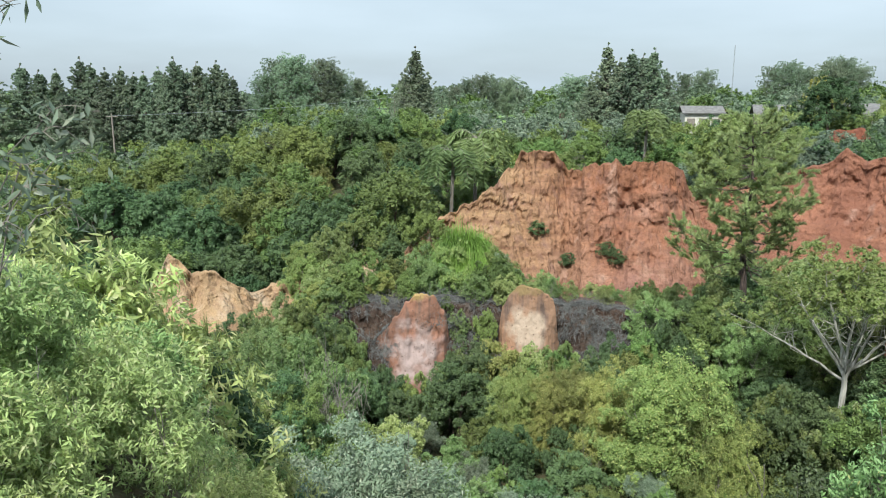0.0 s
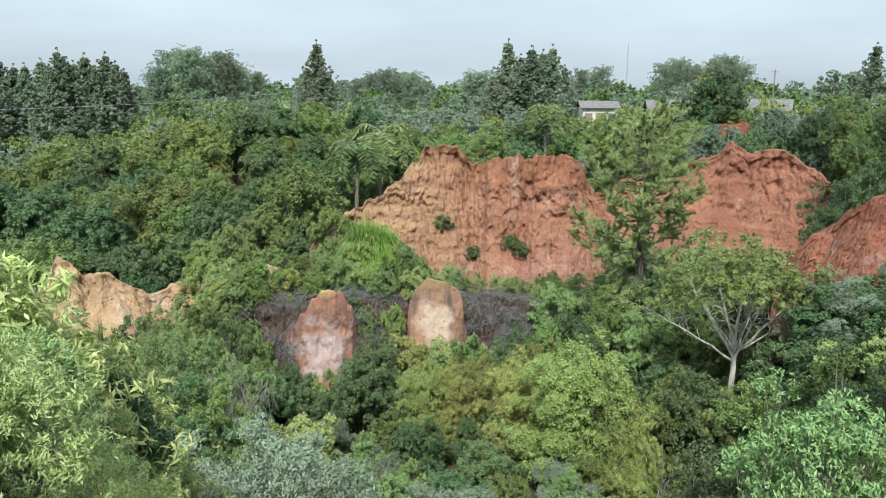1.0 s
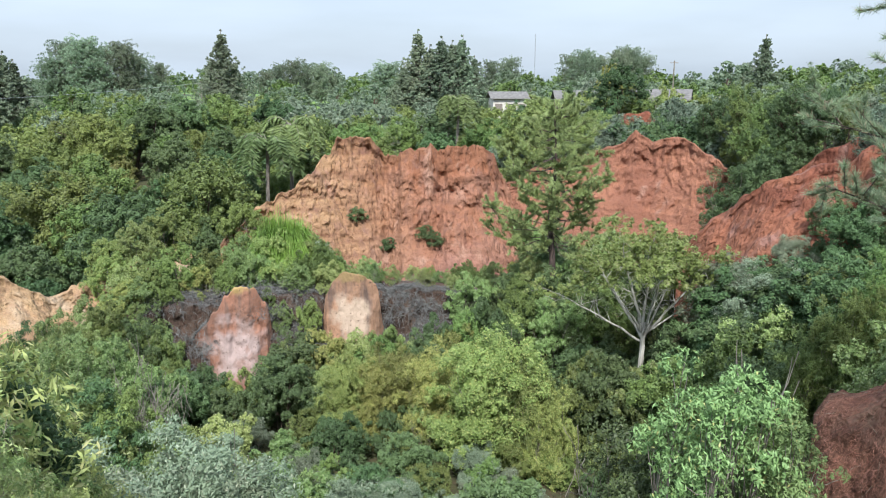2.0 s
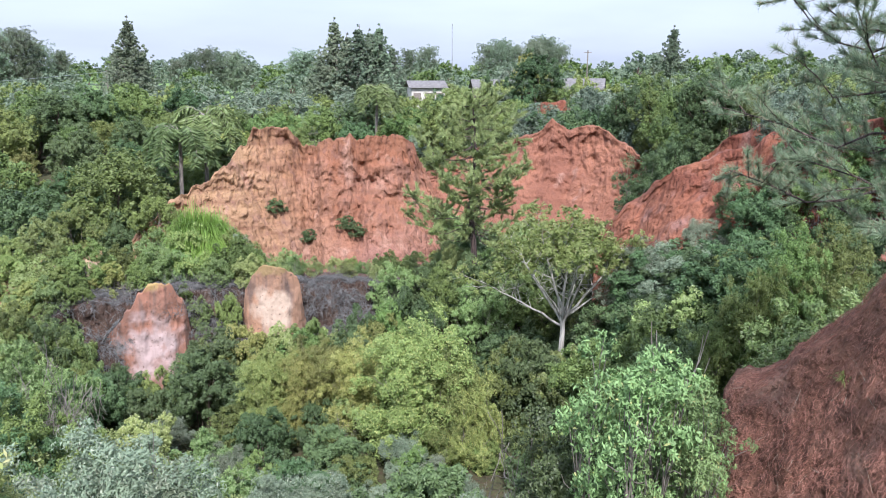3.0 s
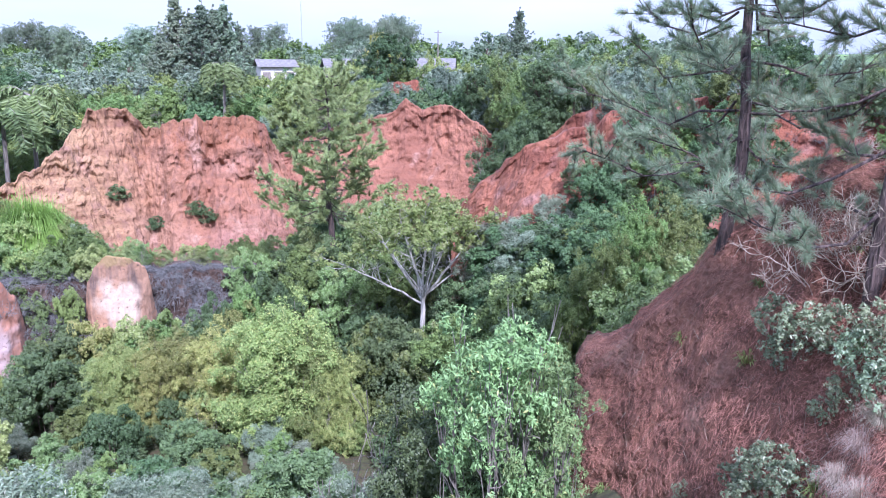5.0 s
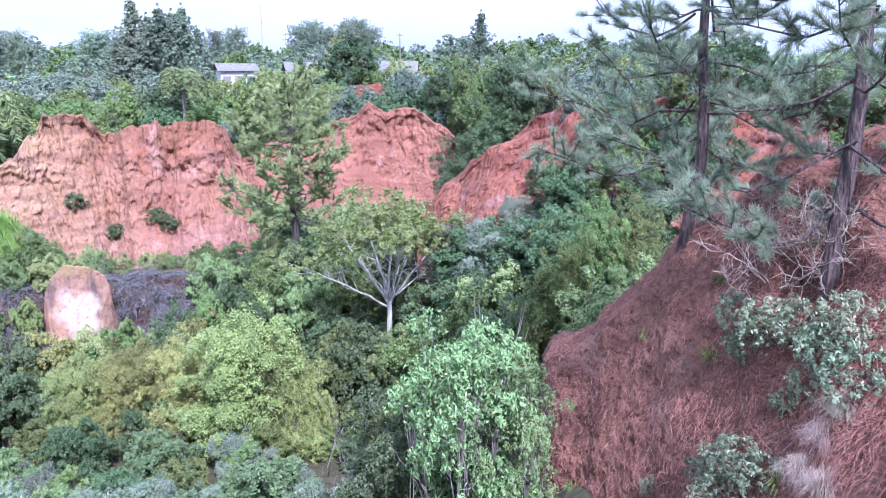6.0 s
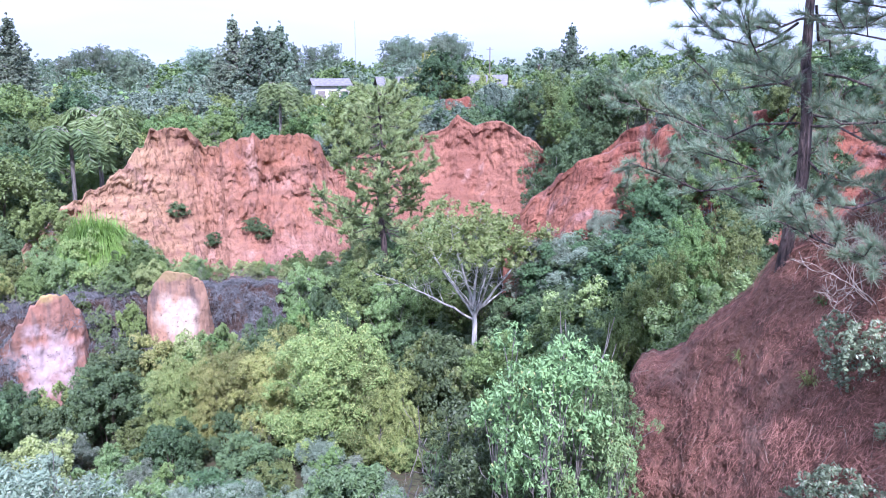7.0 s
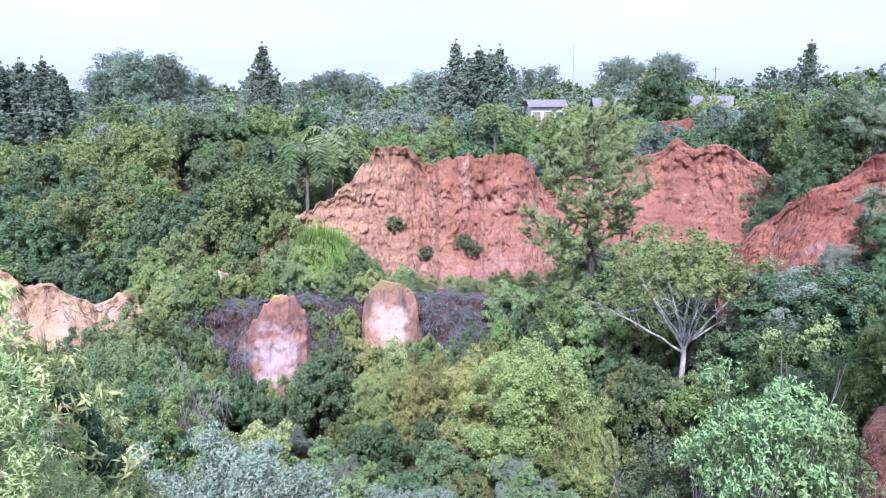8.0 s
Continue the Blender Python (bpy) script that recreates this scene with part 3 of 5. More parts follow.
def dome(n, height, width, r, low=-0.35, foot=0.5):
    """Places spread over a lumpy dome, for the outer leaf masses of a crown."""
    z = r.uniform(low, 1, n)
    a = np.arange(n) * 2.39996 + r.normal(size=n) * 0.4
    q = np.sqrt(1 - np.minimum(z * z, 1))
    lump = 0.78 + 0.16 * np.sin(3 * a + 4 * z + r.uniform(0, 6)) + 0.14 * r.normal(size=n)
    lump = np.clip(lump, 0.4, 1.08)
    return np.stack([np.cos(a) * q * lump * width / 2, np.sin(a) * q * lump * width / 2, height * foot + z * lump * height * (1 - foot)], 1)


def scaled(lines, tips, height, width):
    """Brings a grown skeleton to its height and width."""
    P = np.array(tips)
    top, rad = P[:, 2].max(), np.percentile(np.hypot(P[:, 0], P[:, 1]), 92)
    kz, kx = height / top, width / 2 / max(rad, 1e-3)
    f = lambda q: (q[0] * kx, q[1] * kx, q[2] * kz)
    return [[(*f(p), p[3]) for p in ln] for ln in lines], [f(q) for q in tips]


def broadleaf(seed, height, width, leaf, mat, bark, label, name="tree", count=34, stems=1, depth=3, spread=0.75, lift=0.3, clump=0.13, category="tree", bole=0.3, radius=0.035, ratio=0.5, low=True, droop=0.0, thin=0.0, masses=44, blade=chips, per=40):
    key = (seed, height, width, leaf, count, ratio)
    if key not in CROWNS:
        r = np.random.default_rng(seed)
        lines, tips = [], []
        for s in range(stems):
            a = 2 * math.pi * (s + r.random()) / stems
            tilt = 0.12 if stems == 1 else r.uniform(0.25, 0.75)
            way = (math.cos(a) * tilt, math.sin(a) * tilt, 1)
            l_, t_ = grow((0.06 * stems * math.cos(a), 0.06 * stems * math.sin(a), -0.3), way, height * bole * r.uniform(0.85, 1.15) + 0.3, height * radius * (1 if stems == 1 else 0.6), depth, r, spread, lift)
            lines += l_
            tips += t_
        lines, tips = scaled(lines, tips, height * 0.93, width * 0.9)
        foot = 0.55 if stems == 1 else 0.42
        P = np.array(tips)
        P = P[r.permutation(len(P))[:max(6, int(masses * 0.4))]]
        P = np.concatenate([P, dome(masses, height * 0.94, width * 0.86, r, (-0.5 if stems == 1 else -0.85) if low else -0.1, foot)])
        crown = clumps(P, width * clump, count, leaf, leaf * ratio, r, droop=droop, heart=(0, 0, height * foot * 0.8), blade=blade, per=per)
        crown[0][:, 2] = np.maximum(crown[0][:, 2], 0.02)
        stem = tubes([ln for ln in lines if ln[0][3] >= thin], 3)
        CROWNS[key] = soup("trunk", *stem, bark), soup("crown", *crown, mat)
    trunk, crown = CROWNS[key]
    ob = tagged(new(name), label, category)
    dressed(part("trunk", trunk, ob), bark)
    dressed(part("crown", crown, ob), mat)
    return ob


def gum_tree(seed, height, width, mat, label, count=128, rows=150, bare=0.1, round_top=False):
    """A tall eucalyptus: straight stem, short limbs, hanging leaf masses with gaps."""
    r = np.random.default_rng(seed)
    stem = [(0.15 * math.sin(i * 0.9 + seed), 0.15 * math.cos(i * 0.7), height * i / 9 - 0.3 * (i == 0), 0.016 * height * (1 - 0.9 * i / 9)) for i in range(10)]
    lines, tips = [stem], []
    for i in range(rows):
        v = bare + (1 - bare) * (i + r.random()) / rows
        reach = width / 2 * ((1 - ((v - 0.62) / 0.42) ** 2) ** 0.5 if round_top and v > 0.62 and v < 1.0 else min(1.0, 1.25 * (1.0 - v) ** 0.9) if not round_top else 0.9) * r.uniform(0.45, 1.25)
        a = r.uniform(0, 2 * math.pi)
        z = height * v * (1 if round_top else 0.94)
        e = (math.cos(a) * reach, math.sin(a) * reach, z + reach * (r.uniform(0.15, 0.7) if round_top else r.uniform(0.3, 1.1)))
        lines.append([(0, 0, z - 0.2, 0.04 * height * 0.1), (e[0] * 0.5, e[1] * 0.5, z + (e[2] - z) * 0.6, 0.02 * height * 0.1), (*e, 0.01)])
        for f in (0.3, 0.65, 1.0):
            tips.append((e[0] * f + r.normal() * 0.2, e[1] * f + r.normal() * 0.2, z + (e[2] - z) * f))
    tips.append((0, 0, height * 0.99))
    crown = clumps(tips, width * (0.085 if round_top else 0.062), count, 0.3 * height / 20, 0.15 * height / 20, r, flat=1.25 if round_top else 1.7, droop=0.9, taper=0.0 if round_top else 1.25, per=32, loose=0.45)
    return planted("eucalyptus", lines, BARK_GREY, crown, mat, label, "tree", sides=4)


def pine_tree(seed, height, width, mat, label, whorls=13, tuft=26, needle=0.2, thick=0.012, low=0.2, per=5, radius=0.02, shape=1.0, tufts=10, brush=0.0, start=0.28, loose=0.22, rise=(0.0, 0.35)):
    """A pine: whorls of limbs with side twigs, each ending in brushes of needles."""
    r = np.random.default_rng(seed)
    stem = [(0.08 * math.sin(i), 0.08 * math.cos(i * 1.3), height * i / 10 - 0.5 * (i == 0), height * radius * (1 - 0.88 * i / 10)) for i in range(11)]
    lines, ends, ways = [stem], [], []
    for i in range(whorls):
        v = low + (0.97 - low) * (i + 0.3 * r.random()) / (whorls - 1)
        prof = min(1.0, (1.02 - v) * 1.55) ** shape * (0.72 + 0.28 * min(1, (v - low + 0.1) * 5))
        for k in range(per):
            a = 2 * math.pi * (k + 0.6 * r.random()) / per + i * 1.1
            ln = width / 2 * prof * r.uniform(0.5, 1.2)
            d = np.array([math.cos(a), math.sin(a), r.uniform(*rise)])
            p0 = np.array([0, 0, height * v])
            pts = []
            for s in range(6):
                f = s / 5
                p = p0 + d * ln * f + np.array([0, 0, -0.16 * ln * math.sin(f * 3.1) + 0.22 * ln * f * f]) + r.normal(size=3) * 0.03 * ln
                pts.append((*p, height * 0.0024 * (1 - 0.8 * f) + 0.003))
            lines.append(pts)
            for t in range(max(3, int(tufts * ln / (width / 2)))):
                f = start + (1 - start) * (t + r.random()) / max(3, int(tufts * ln / (width / 2)))
                s = min(4, int(f * 5))
                b = np.array(pts[s][:3]) * (1 - (f * 5 - s)) + np.array(pts[s + 1][:3]) * (f * 5 - s)
                w = unit(d * 0.5 + r.normal(size=3) * [0.7, 0.7, 0.4] + [0, 0, 0.5])
                e = b + w * ln * loose * r.uniform(0.4, 1.2)
                lines.append([(*b, 0.008), (*((b + e) / 2), 0.006), (*e, 0.004)])
                ends.append(e)
                ways.append(w)
                if r.random() < 0.6:
                    ends.append((b + e) / 2)
                    ways.append(w)
            ends.append(np.array(pts[-1][:3]))
            ways.append(d)
    ends.append(np.array([0, 0, height]))
    ways.append(np.array([0, 0, 1.0]))
    E, Wd = np.array(ends), unit(np.array(ways))
    k = np.repeat(np.arange(len(E)), tuft)
    base = E[k] + Wd[k] * r.uniform(-1.0, 0.3, (len(k), 1)) * max(needle, brush)
    tip = base + unit(Wd[k] * 0.8 + [0, 0, 0.3] + r.normal(size=(len(k), 3)) * 0.55) * needle * r.uniform(0.6, 1.15, (len(k), 1))
    return planted("pine", lines, BARK_PINE, blades(base, tip, np.full(len(k), thick), r), mat, label, "tree")


def palm_tree(seed, height, reach, label, fronds=22, leaflet=0.7):
    r = np.random.default_rng(seed)
    stem = [(0.05 * i, 0.02 * i, height * i / 6 - 0.4 * (i == 0), 0.17 - 0.008 * i) for i in range(7)]
    top = np.array(stem[-1][:3])
    ribs, pieces = [], []
    for k in range(fronds):
        a = 2 * math.pi * k / fronds + r.normal() * 0.15
        rise = r.uniform(0.15, 1.4)
        o = np.array([math.cos(a), math.sin(a), 0])
        pts = [top + o * reach * f * (1 - 0.25 * f * f) + np.array([0, 0, reach * (rise * f - (0.8 + 0.7 * rise) * f * f)]) for f in np.linspace(0, 1, 9)]
        ribs.append([(*p, 0.03 * (1 - 0.85 * i / 8) + 0.004) for i, p in enumerate(pts)])
        f = r.uniform(0.12, 1.0, 120) * 7.999
        i = f.astype(int)
        P = np.array(pts)
        b = P[i] + (P[i + 1] - P[i]) * (f - i)[:, None]
        side = np.cross(o, [0, 0, 1.0]) * np.where(r.random(120) < 0.5, 1, -1)[:, None]
        e = b + unit(side * 0.75 + o * 0.35 + np.array([0, 0, -0.4]) + r.normal(size=(120, 3)) * 0.15) * leaflet * (1.1 - 0.6 * np.abs(f / 8 - 0.4))[:, None]
        pieces.append(blades(b, e, np.full(120, 0.15), r))
    ob = tagged(new("palm"), label, "palm")
    part("trunk", soup("trunk", *tubes([stem], 8), BARK_GREY), ob)
    part("rachis", soup("rachis", *tubes(ribs, 4), BARK_GREY), ob)
    part("crown", soup("crown", *merge(pieces), PALM_LEAF), ob)
    return ob


def dry_shrub(seed, height, width, mat, label, stems=9, depth=3, thick=0.014, name="dry_shrub"):
    """A leafless thicket of forked twigs."""
    r = np.random.default_rng(seed)
    lines, tips = [], []
    for s in range(stems):
        a = r.uniform(0, 2 * math.pi)
        l_, t_ = grow((0.1 * math.cos(a), 0.1 * math.sin(a), -0.15), (math.cos(a) * 0.8, math.sin(a) * 0.8, 1), height * 0.4, thick, depth, r, 0.8, 0.1, (2, 4))
        lines += l_
        tips += t_
    lines, tips = scaled(lines, tips, height, width)
    ob = tagged(new(name), label, "shrub")
    part("branchwork", soup("branchwork", *tubes([[(x, y, z, max(q, 0.004)) for x, y, z, q in ln] for ln in lines], 3), mat), ob)
    return ob


def reed_tuft(seed, height, width, mat, label, count=700, thick=0.05, name="reed_clump", category="reed"):
    """Arching blades that fountain out of one foot."""
    r = np.random.default_rng(seed)
    a, q = r.uniform(0, 2 * np.pi, count), r.random(count) ** 0.6
    foot = np.stack([np.cos(a), np.sin(a), np.zeros(count)], 1) * (r.random(count) * width * 0.16)[:, None]
    mid = foot + np.stack([np.cos(a) * q * width * 0.3, np.sin(a) * q * width * 0.3, height * r.uniform(0.35, 0.95, count) * (1 - 0.35 * q)], 1)
    tip = mid + np.stack([np.cos(a) * q * width * 0.28, np.sin(a) * q * width * 0.28, height * (0.12 - 0.45 * q)], 1)
    s = np.stack([-np.sin(a), np.cos(a), np.zeros(count)], 1) * thick * 0.5
    v = np.stack([foot - s, foot + s, mid + s, mid - s, tip], 1).reshape(-1, 3)
    i = np.arange(count)[:, None] * 5
    f = np.concatenate([i + [0, 1, 2], i + [0, 2, 3], i + [3, 2, 4]])
    ob = tagged(new(name), label, category)
    part("foliage", soup("foliage", v, f, mat), ob)
    return ob


STOCK = {}


def plant(kind, x, y, size=1.0, turn=None, group="", z=None, wide=1.0, label=""):
    """Sets a plant of a kind on the ground: the first one is built, those after it are copies."""
    z = floor_at(x, y) - 0.08 if z is None else z
    turn = rng.uniform(0, 360) if turn is None else turn
    m = pose(x, y, z, 0, 0, turn) @ Matrix.Diagonal((size * wide, size * wide, size, 1))
    make = KINDS[kind]
    if kind not in STOCK:
        STOCK[kind] = make()
        STOCK[kind].matrix_basis = m
        ob = STOCK[kind]
    else:
        src = STOCK[kind]
        keep = src.scale.copy()
        src.scale = (1, 1, 1)
        ob = copy_thing(src, m)
        src.scale = keep
    return tagged(ob, label, group=group)


def spot(az, d):
    a = radians(az)
    return d * math.sin(a), d * math.cos(a)


def woodland(kinds, regions, label, seed):
    """Far woods that nobody could count, as one object: trees at a jittered spacing, joined."""
    r = np.random.default_rng(seed)
    stock = []
    for k in kinds:
        ob = KINDS[k]()
        got = []
        for c in ob.children:
            co = np.empty(len(c.data.vertices) * 3, np.float32)
            c.data.vertices.foreach_get("co", co)
            ix = np.empty(len(c.data.loops), np.int32)
            c.data.loops.foreach_get("vertex_index", ix)
            got.append((co.reshape(-1, 3), ix.reshape(len(c.data.polygons), -1), c.material_slots[0].material))
        stock.append(got)
        for c in list(ob.children) + [ob]:
            bpy.data.objects.remove(c)
    V, F, S, mats, k0 = [], [], [], [], 0
    for az0, az1, d0, d1, gap, lo, hi in regions:
        done = []
        for _ in range(int(3 * radians(az1 - az0) * (d1 * d1 - d0 * d0) / (gap * gap))):
            x, y = spot(r.uniform(az0, az1), math.sqrt(r.uniform(d0 * d0, d1 * d1)))
            if any((x - u) ** 2 + (y - v) ** 2 < gap * gap for u, v in done):
                continue
            done.append((x, y))
            m = np.array(pose(x, y, floor_at(x, y) - 0.1, 0, 0, r.uniform(0, 360)) @ Matrix.Scale(r.uniform(lo, hi), 4))
            for co, ix, mat in stock[r.integers(len(stock))]:
                if mat not in mats:
                    mats.append(mat)
                V.append(co @ m[:3, :3].T + m[:3, 3])
                ix = ix if ix.shape[1] == 3 else np.concatenate([ix[:, [0, 1, 2]], ix[:, [0, 2, 3]]])
                F.append(ix + k0)
                S.append(np.full(len(ix), mats.index(mat), np.int32))
                k0 += len(co)
    ob = new("woodland", soup("woodland", np.concatenate(V), np.concatenate(F), mats[0]))
    for m in mats[1:]:
        ob.data.materials.append(m)
    ob.data.polygons.foreach_set("material_index", np.concatenate(S))
    return tagged(ob, label, "woods", kind="stuff")


def wood(seed, width, mat, label, leaf=0.19, count=320, bark=BARK, spread=0.85, masses=58, per=40):
    return broadleaf(seed, 6, width, leaf, mat, bark, label, count=count, depth=3, spread=spread, clump=0.112, thin=0.05, ratio=0.6, masses=masses, per=per)


def bush(seed, height, width, leaf, mat, label, count=60, stems=5, ratio=0.5, bark=BARK_GREY, spread=0.8, clump=0.095, depth=2, masses=56, name="bush", blade=chips, per=40):
    return broadleaf(seed, height, width, leaf, mat, bark, label, name, count, stems, depth, spread, category="bush", ratio=ratio, droop=-0.55, clump=clump, thin=0.01, masses=masses, radius=0.014, blade=blade, per=per)


def rim(seed, mat, label):
    return broadleaf(seed, 11, 8, 0.19, mat, BARK, label, count=280, masses=120, clump=0.1, thin=0.05, ratio=0.6)


def gully_bush(seed, mat, label, bark=BARK_GREY, name="bush"):
    return bush(seed, 3.5, 3.8, 0.105, mat, label, 480, ratio=0.55, bark=bark, name=name)


def tall_bush(seed, mat, label, name="bush"):
    return bush(seed, 6.5, 5.6, 0.11, mat, label, 480, 6, 0.55, clump=0.085, masses=110, name=name)


KINDS = {
    # woods, 6 m tall at size 1
    "wood_a": lambda: wood(101, 6.2, LEAF_MID, "broad green woodland tree with a dense rounded crown"),
    "wood_b": lambda: wood(102, 5.6, LEAF_DARK, "dark green woodland tree with a clumped crown"),
    "wood_c": lambda: wood(102, 5.6, LEAF_YELLOW, "yellow-green tree among darker woodland"),
    "wood_d": lambda: wood(104, 6.6, LEAF_MID, "spreading green tree with an uneven crown", spread=1.0),
    "wood_e": lambda: wood(101, 6.2, LEAF_GREY, "grey-green woodland tree with loose foliage", bark=BARK_GREY),
    "far_a": lambda: wood(111, 6.4, LEAF_MID, "green tree on the far plain", 0.33, 60, masses=40, per=20),
    "far_b": lambda: wood(112, 6.0, LEAF_DARK, "dark green tree on the far plain", 0.33, 60, masses=40, per=20),
    "far_c": lambda: wood(113, 5.6, LEAF_GREY, "dull grey-green tree on the far plain", 0.33, 60, masses=40, per=20),
    "plain_a": lambda: wood(115, 6.4, LEAF_MID, "green tree on the plain", 0.64, 24, masses=34, per=8),
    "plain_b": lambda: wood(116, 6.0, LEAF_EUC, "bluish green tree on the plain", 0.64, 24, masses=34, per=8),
    "gold": lambda: wood(101, 6.2, LEAF_GOLD, "tree with a golden yellow crown beside the sheds"),
    "rim_a": lambda: rim(121, LEAF_DARK, "tall dark-hearted tree leaning over the gully rim"),
    "rim_b": lambda: rim(122, LEAF_MID, "green tree on the gully rim"),
    "rim_c": lambda: rim(121, LEAF_GREY, "dusty grey-green tree on the gully rim"),
    # gully bushes, 3.5 m tall at size 1
    "bush_a": lambda: gully_bush(201, LEAF_MID, "leafy green bush on the gully floor"),
    "bush_b": lambda: gully_bush(202, LEAF_LIGHT, "fresh light-green bush with fine leaves"),
    "bush_c": lambda: gully_bush(203, LEAF_DARK, "dark green shrub with glossy leaves", BARK, "shrub"),
    "bush_y": lambda: bush(204, 5.4, 3.7, 0.085, LEAF_YELLOW, "rounded yellow-green bush with dense small leaves", 600, 6, 0.55, masses=120, clump=0.12),
    "bush_g": lambda: bush(205, 3.0, 3.6, 0.078, LEAF_SILVER, "silvery grey-green shrub with narrow leaves", 816, ratio=0.36, name="shrub", per=24),
    "bush_w": lambda: bush(206, 4.6, 4.2, 0.1, LEAF_WILLOW, "pale willow-like bush with narrow leaves", 220, 7, 0.25, clump=0.11, masses=90, blade=leaves, per=20),
    "bush_s": lambda: bush(216, 2.3, 2.3, 0.115, LEAF_WILLOW, "pale narrow-leaved bush on the bank", 126, 6, 0.27, clump=0.13, masses=80, blade=leaves, per=18),
    "bush_t": lambda: bush(216, 2.3, 2.3, 0.115, LEAF_SHOOT, "light-green narrow-leaved bush on the bank", 126, 6, 0.27, clump=0.13, masses=80, blade=leaves, per=18),
    "bush_n": lambda: bush(207, 6.6, 3.5, 0.125, LEAF_FRESH, "fresh green bush of whorled oblong leaves", 112, 9, 0.34, spread=0.5, clump=0.095, masses=150, blade=leaves, per=14),
    "bush_l": lambda: bush(208, 1.2, 1.7, 0.13, LEAF_LEATHER, "low shrub with leathery blue-green leaves", 24, 7, 0.36, clump=0.12, masses=60, name="shrub", blade=leaves, per=8),
    # bushes farther off, up to 3.5 m
    "bush_u": lambda: gully_bush(202, LEAF_MID, "green bush on the mound"),
    "bush_v": lambda: gully_bush(201, LEAF_LIGHT, "light-green bush on the mound"),
    "bush_x": lambda: gully_bush(203, LEAF_YELLOW, "yellowish bush on the mound"),
    "bush_z": lambda: gully_bush(201, LEAF_DARK, "dark green shrub at the cliff foot", BARK, "shrub"),
    "tall_a": lambda: tall_bush(231, LEAF_MID, "tall green bush with layered branches"),
    "tall_b": lambda: tall_bush(232, LEAF_LIGHT, "tall light-green bush with fine leaves"),
    "tall_c": lambda: tall_bush(231, LEAF_DARK, "tall dark green shrub with small leaves", "shrub"),
    "bush_f": lambda: bush(209, 7.0, 5.6, 0.11, LEAF_MID, "feathery bright green tree below the slope", 480, 4, 0.5, clump=0.09, depth=3, masses=120),
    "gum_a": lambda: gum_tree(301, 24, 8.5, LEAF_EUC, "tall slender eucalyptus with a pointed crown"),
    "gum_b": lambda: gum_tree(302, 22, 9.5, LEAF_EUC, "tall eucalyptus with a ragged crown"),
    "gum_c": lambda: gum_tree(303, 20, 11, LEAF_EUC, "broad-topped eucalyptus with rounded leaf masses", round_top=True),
    "dry_a": lambda: dry_shrub(401, 1.5, 2.6, DRY_LEAF, "grey leafless thicket of dead twigs", 10, 2, thick=0.02),
    "dry_t": lambda: dry_shrub(403, 1.4, 2.2, DRY_TAN, "tan dead branches sprawling on the bank", 6, thick=0.012),
    "dry_w": lambda: dry_shrub(402, 2.6, 1.6, BARK_GREY, "bleached bare shrub with pale twigs", 3, thick=0.01),
    "reed": lambda: reed_tuft(501, 2.2, 3.2, BAMBOO_LEAF, "bright green clump of arching reeds", 3200, 0.02),
    "fern": lambda: reed_tuft(502, 0.3, 0.5, LEAF_MID, "small green tuft growing on the bank", 60, 0.02, "tuft", "grass"),
    "straw": lambda: reed_tuft(503, 0.7, 1.1, DRY_TAN, "dry straw-coloured grass tuft", 700, 0.005, "grass_tuft", "grass"),
    "dark_reed": lambda: reed_tuft(504, 4.5, 2.6, LEAF_MID, "dark green clump of drooping reed leaves", 2600, 0.022),
}
HEIGHT = {"wood": 6.0, "rim": 11.0, "far": 6.0, "gold": 6.0, "bush": 3.5, "bush_y": 5.4, "bush_g": 3.0, "bush_w": 4.6, "bush_s": 2.3, "bush_t": 2.3, "bush_n": 6.6, "bush_l": 1.2, "bush_f": 7.0, "gum_a": 24.3, "gum_b": 22.3, "gum_c": 20.6, "reed": 2.1, "tall": 6.5, "dark_reed": 4.3, "dry_w": 2.6, "dry_a": 1.5, "dry_t": 1.4}


def raise_to(kind, az, d, el, wide=1.0, group="", turn=None, z=None, label=""):
    """Sets a plant so that its top stands at an angle from the eye's level; wide is its girth beside its height."""
    x, y = spot(az, d)
    base = floor_at(x, y) - 0.08 if z is None else z
    tall = {"bush_a": "tall_a", "bush_u": "tall_a", "bush_b": "tall_b", "bush_v": "tall_b", "bush_c": "tall_c", "bush_z": "tall_c"}
    if EYE + d * math.tan(radians(el)) - base > 4.4:
        kind = tall.get(kind, kind)
    h = HEIGHT.get(kind) or HEIGHT[kind.split("_")[0]]
    return plant(kind, x, y, max(0.15, (EYE + d * math.tan(radians(el)) - base) / h), turn, group, base, wide, label)


def scatter(kinds, az0, az1, d0, d1, gap, size=(0.8, 1.2), group="", seed=1, skip=None, wide=1.0):
    """Fills a stretch of land with plants at an even, jittered spacing."""
    r = np.random.default_rng(seed)
    done, area = [], 0.5 * radians(az1 - az0) * (d1 * d1 - d0 * d0)
    for _ in range(int(area / (gap * gap) * 6)):
        az, d = r.uniform(az0, az1), math.sqrt(r.uniform(d0 * d0, d1 * d1))
        if skip and skip(az, d):
            continue
        x, y = spot(az, d)
        if any((x - u) ** 2 + (y - v) ** 2 < gap * gap for u, v in done):
            continue
        done.append((x, y))
        plant(kinds[r.integers(len(kinds))], x, y, r.uniform(*size), r.uniform(0, 360), group, wide=wide)
    return len(done)

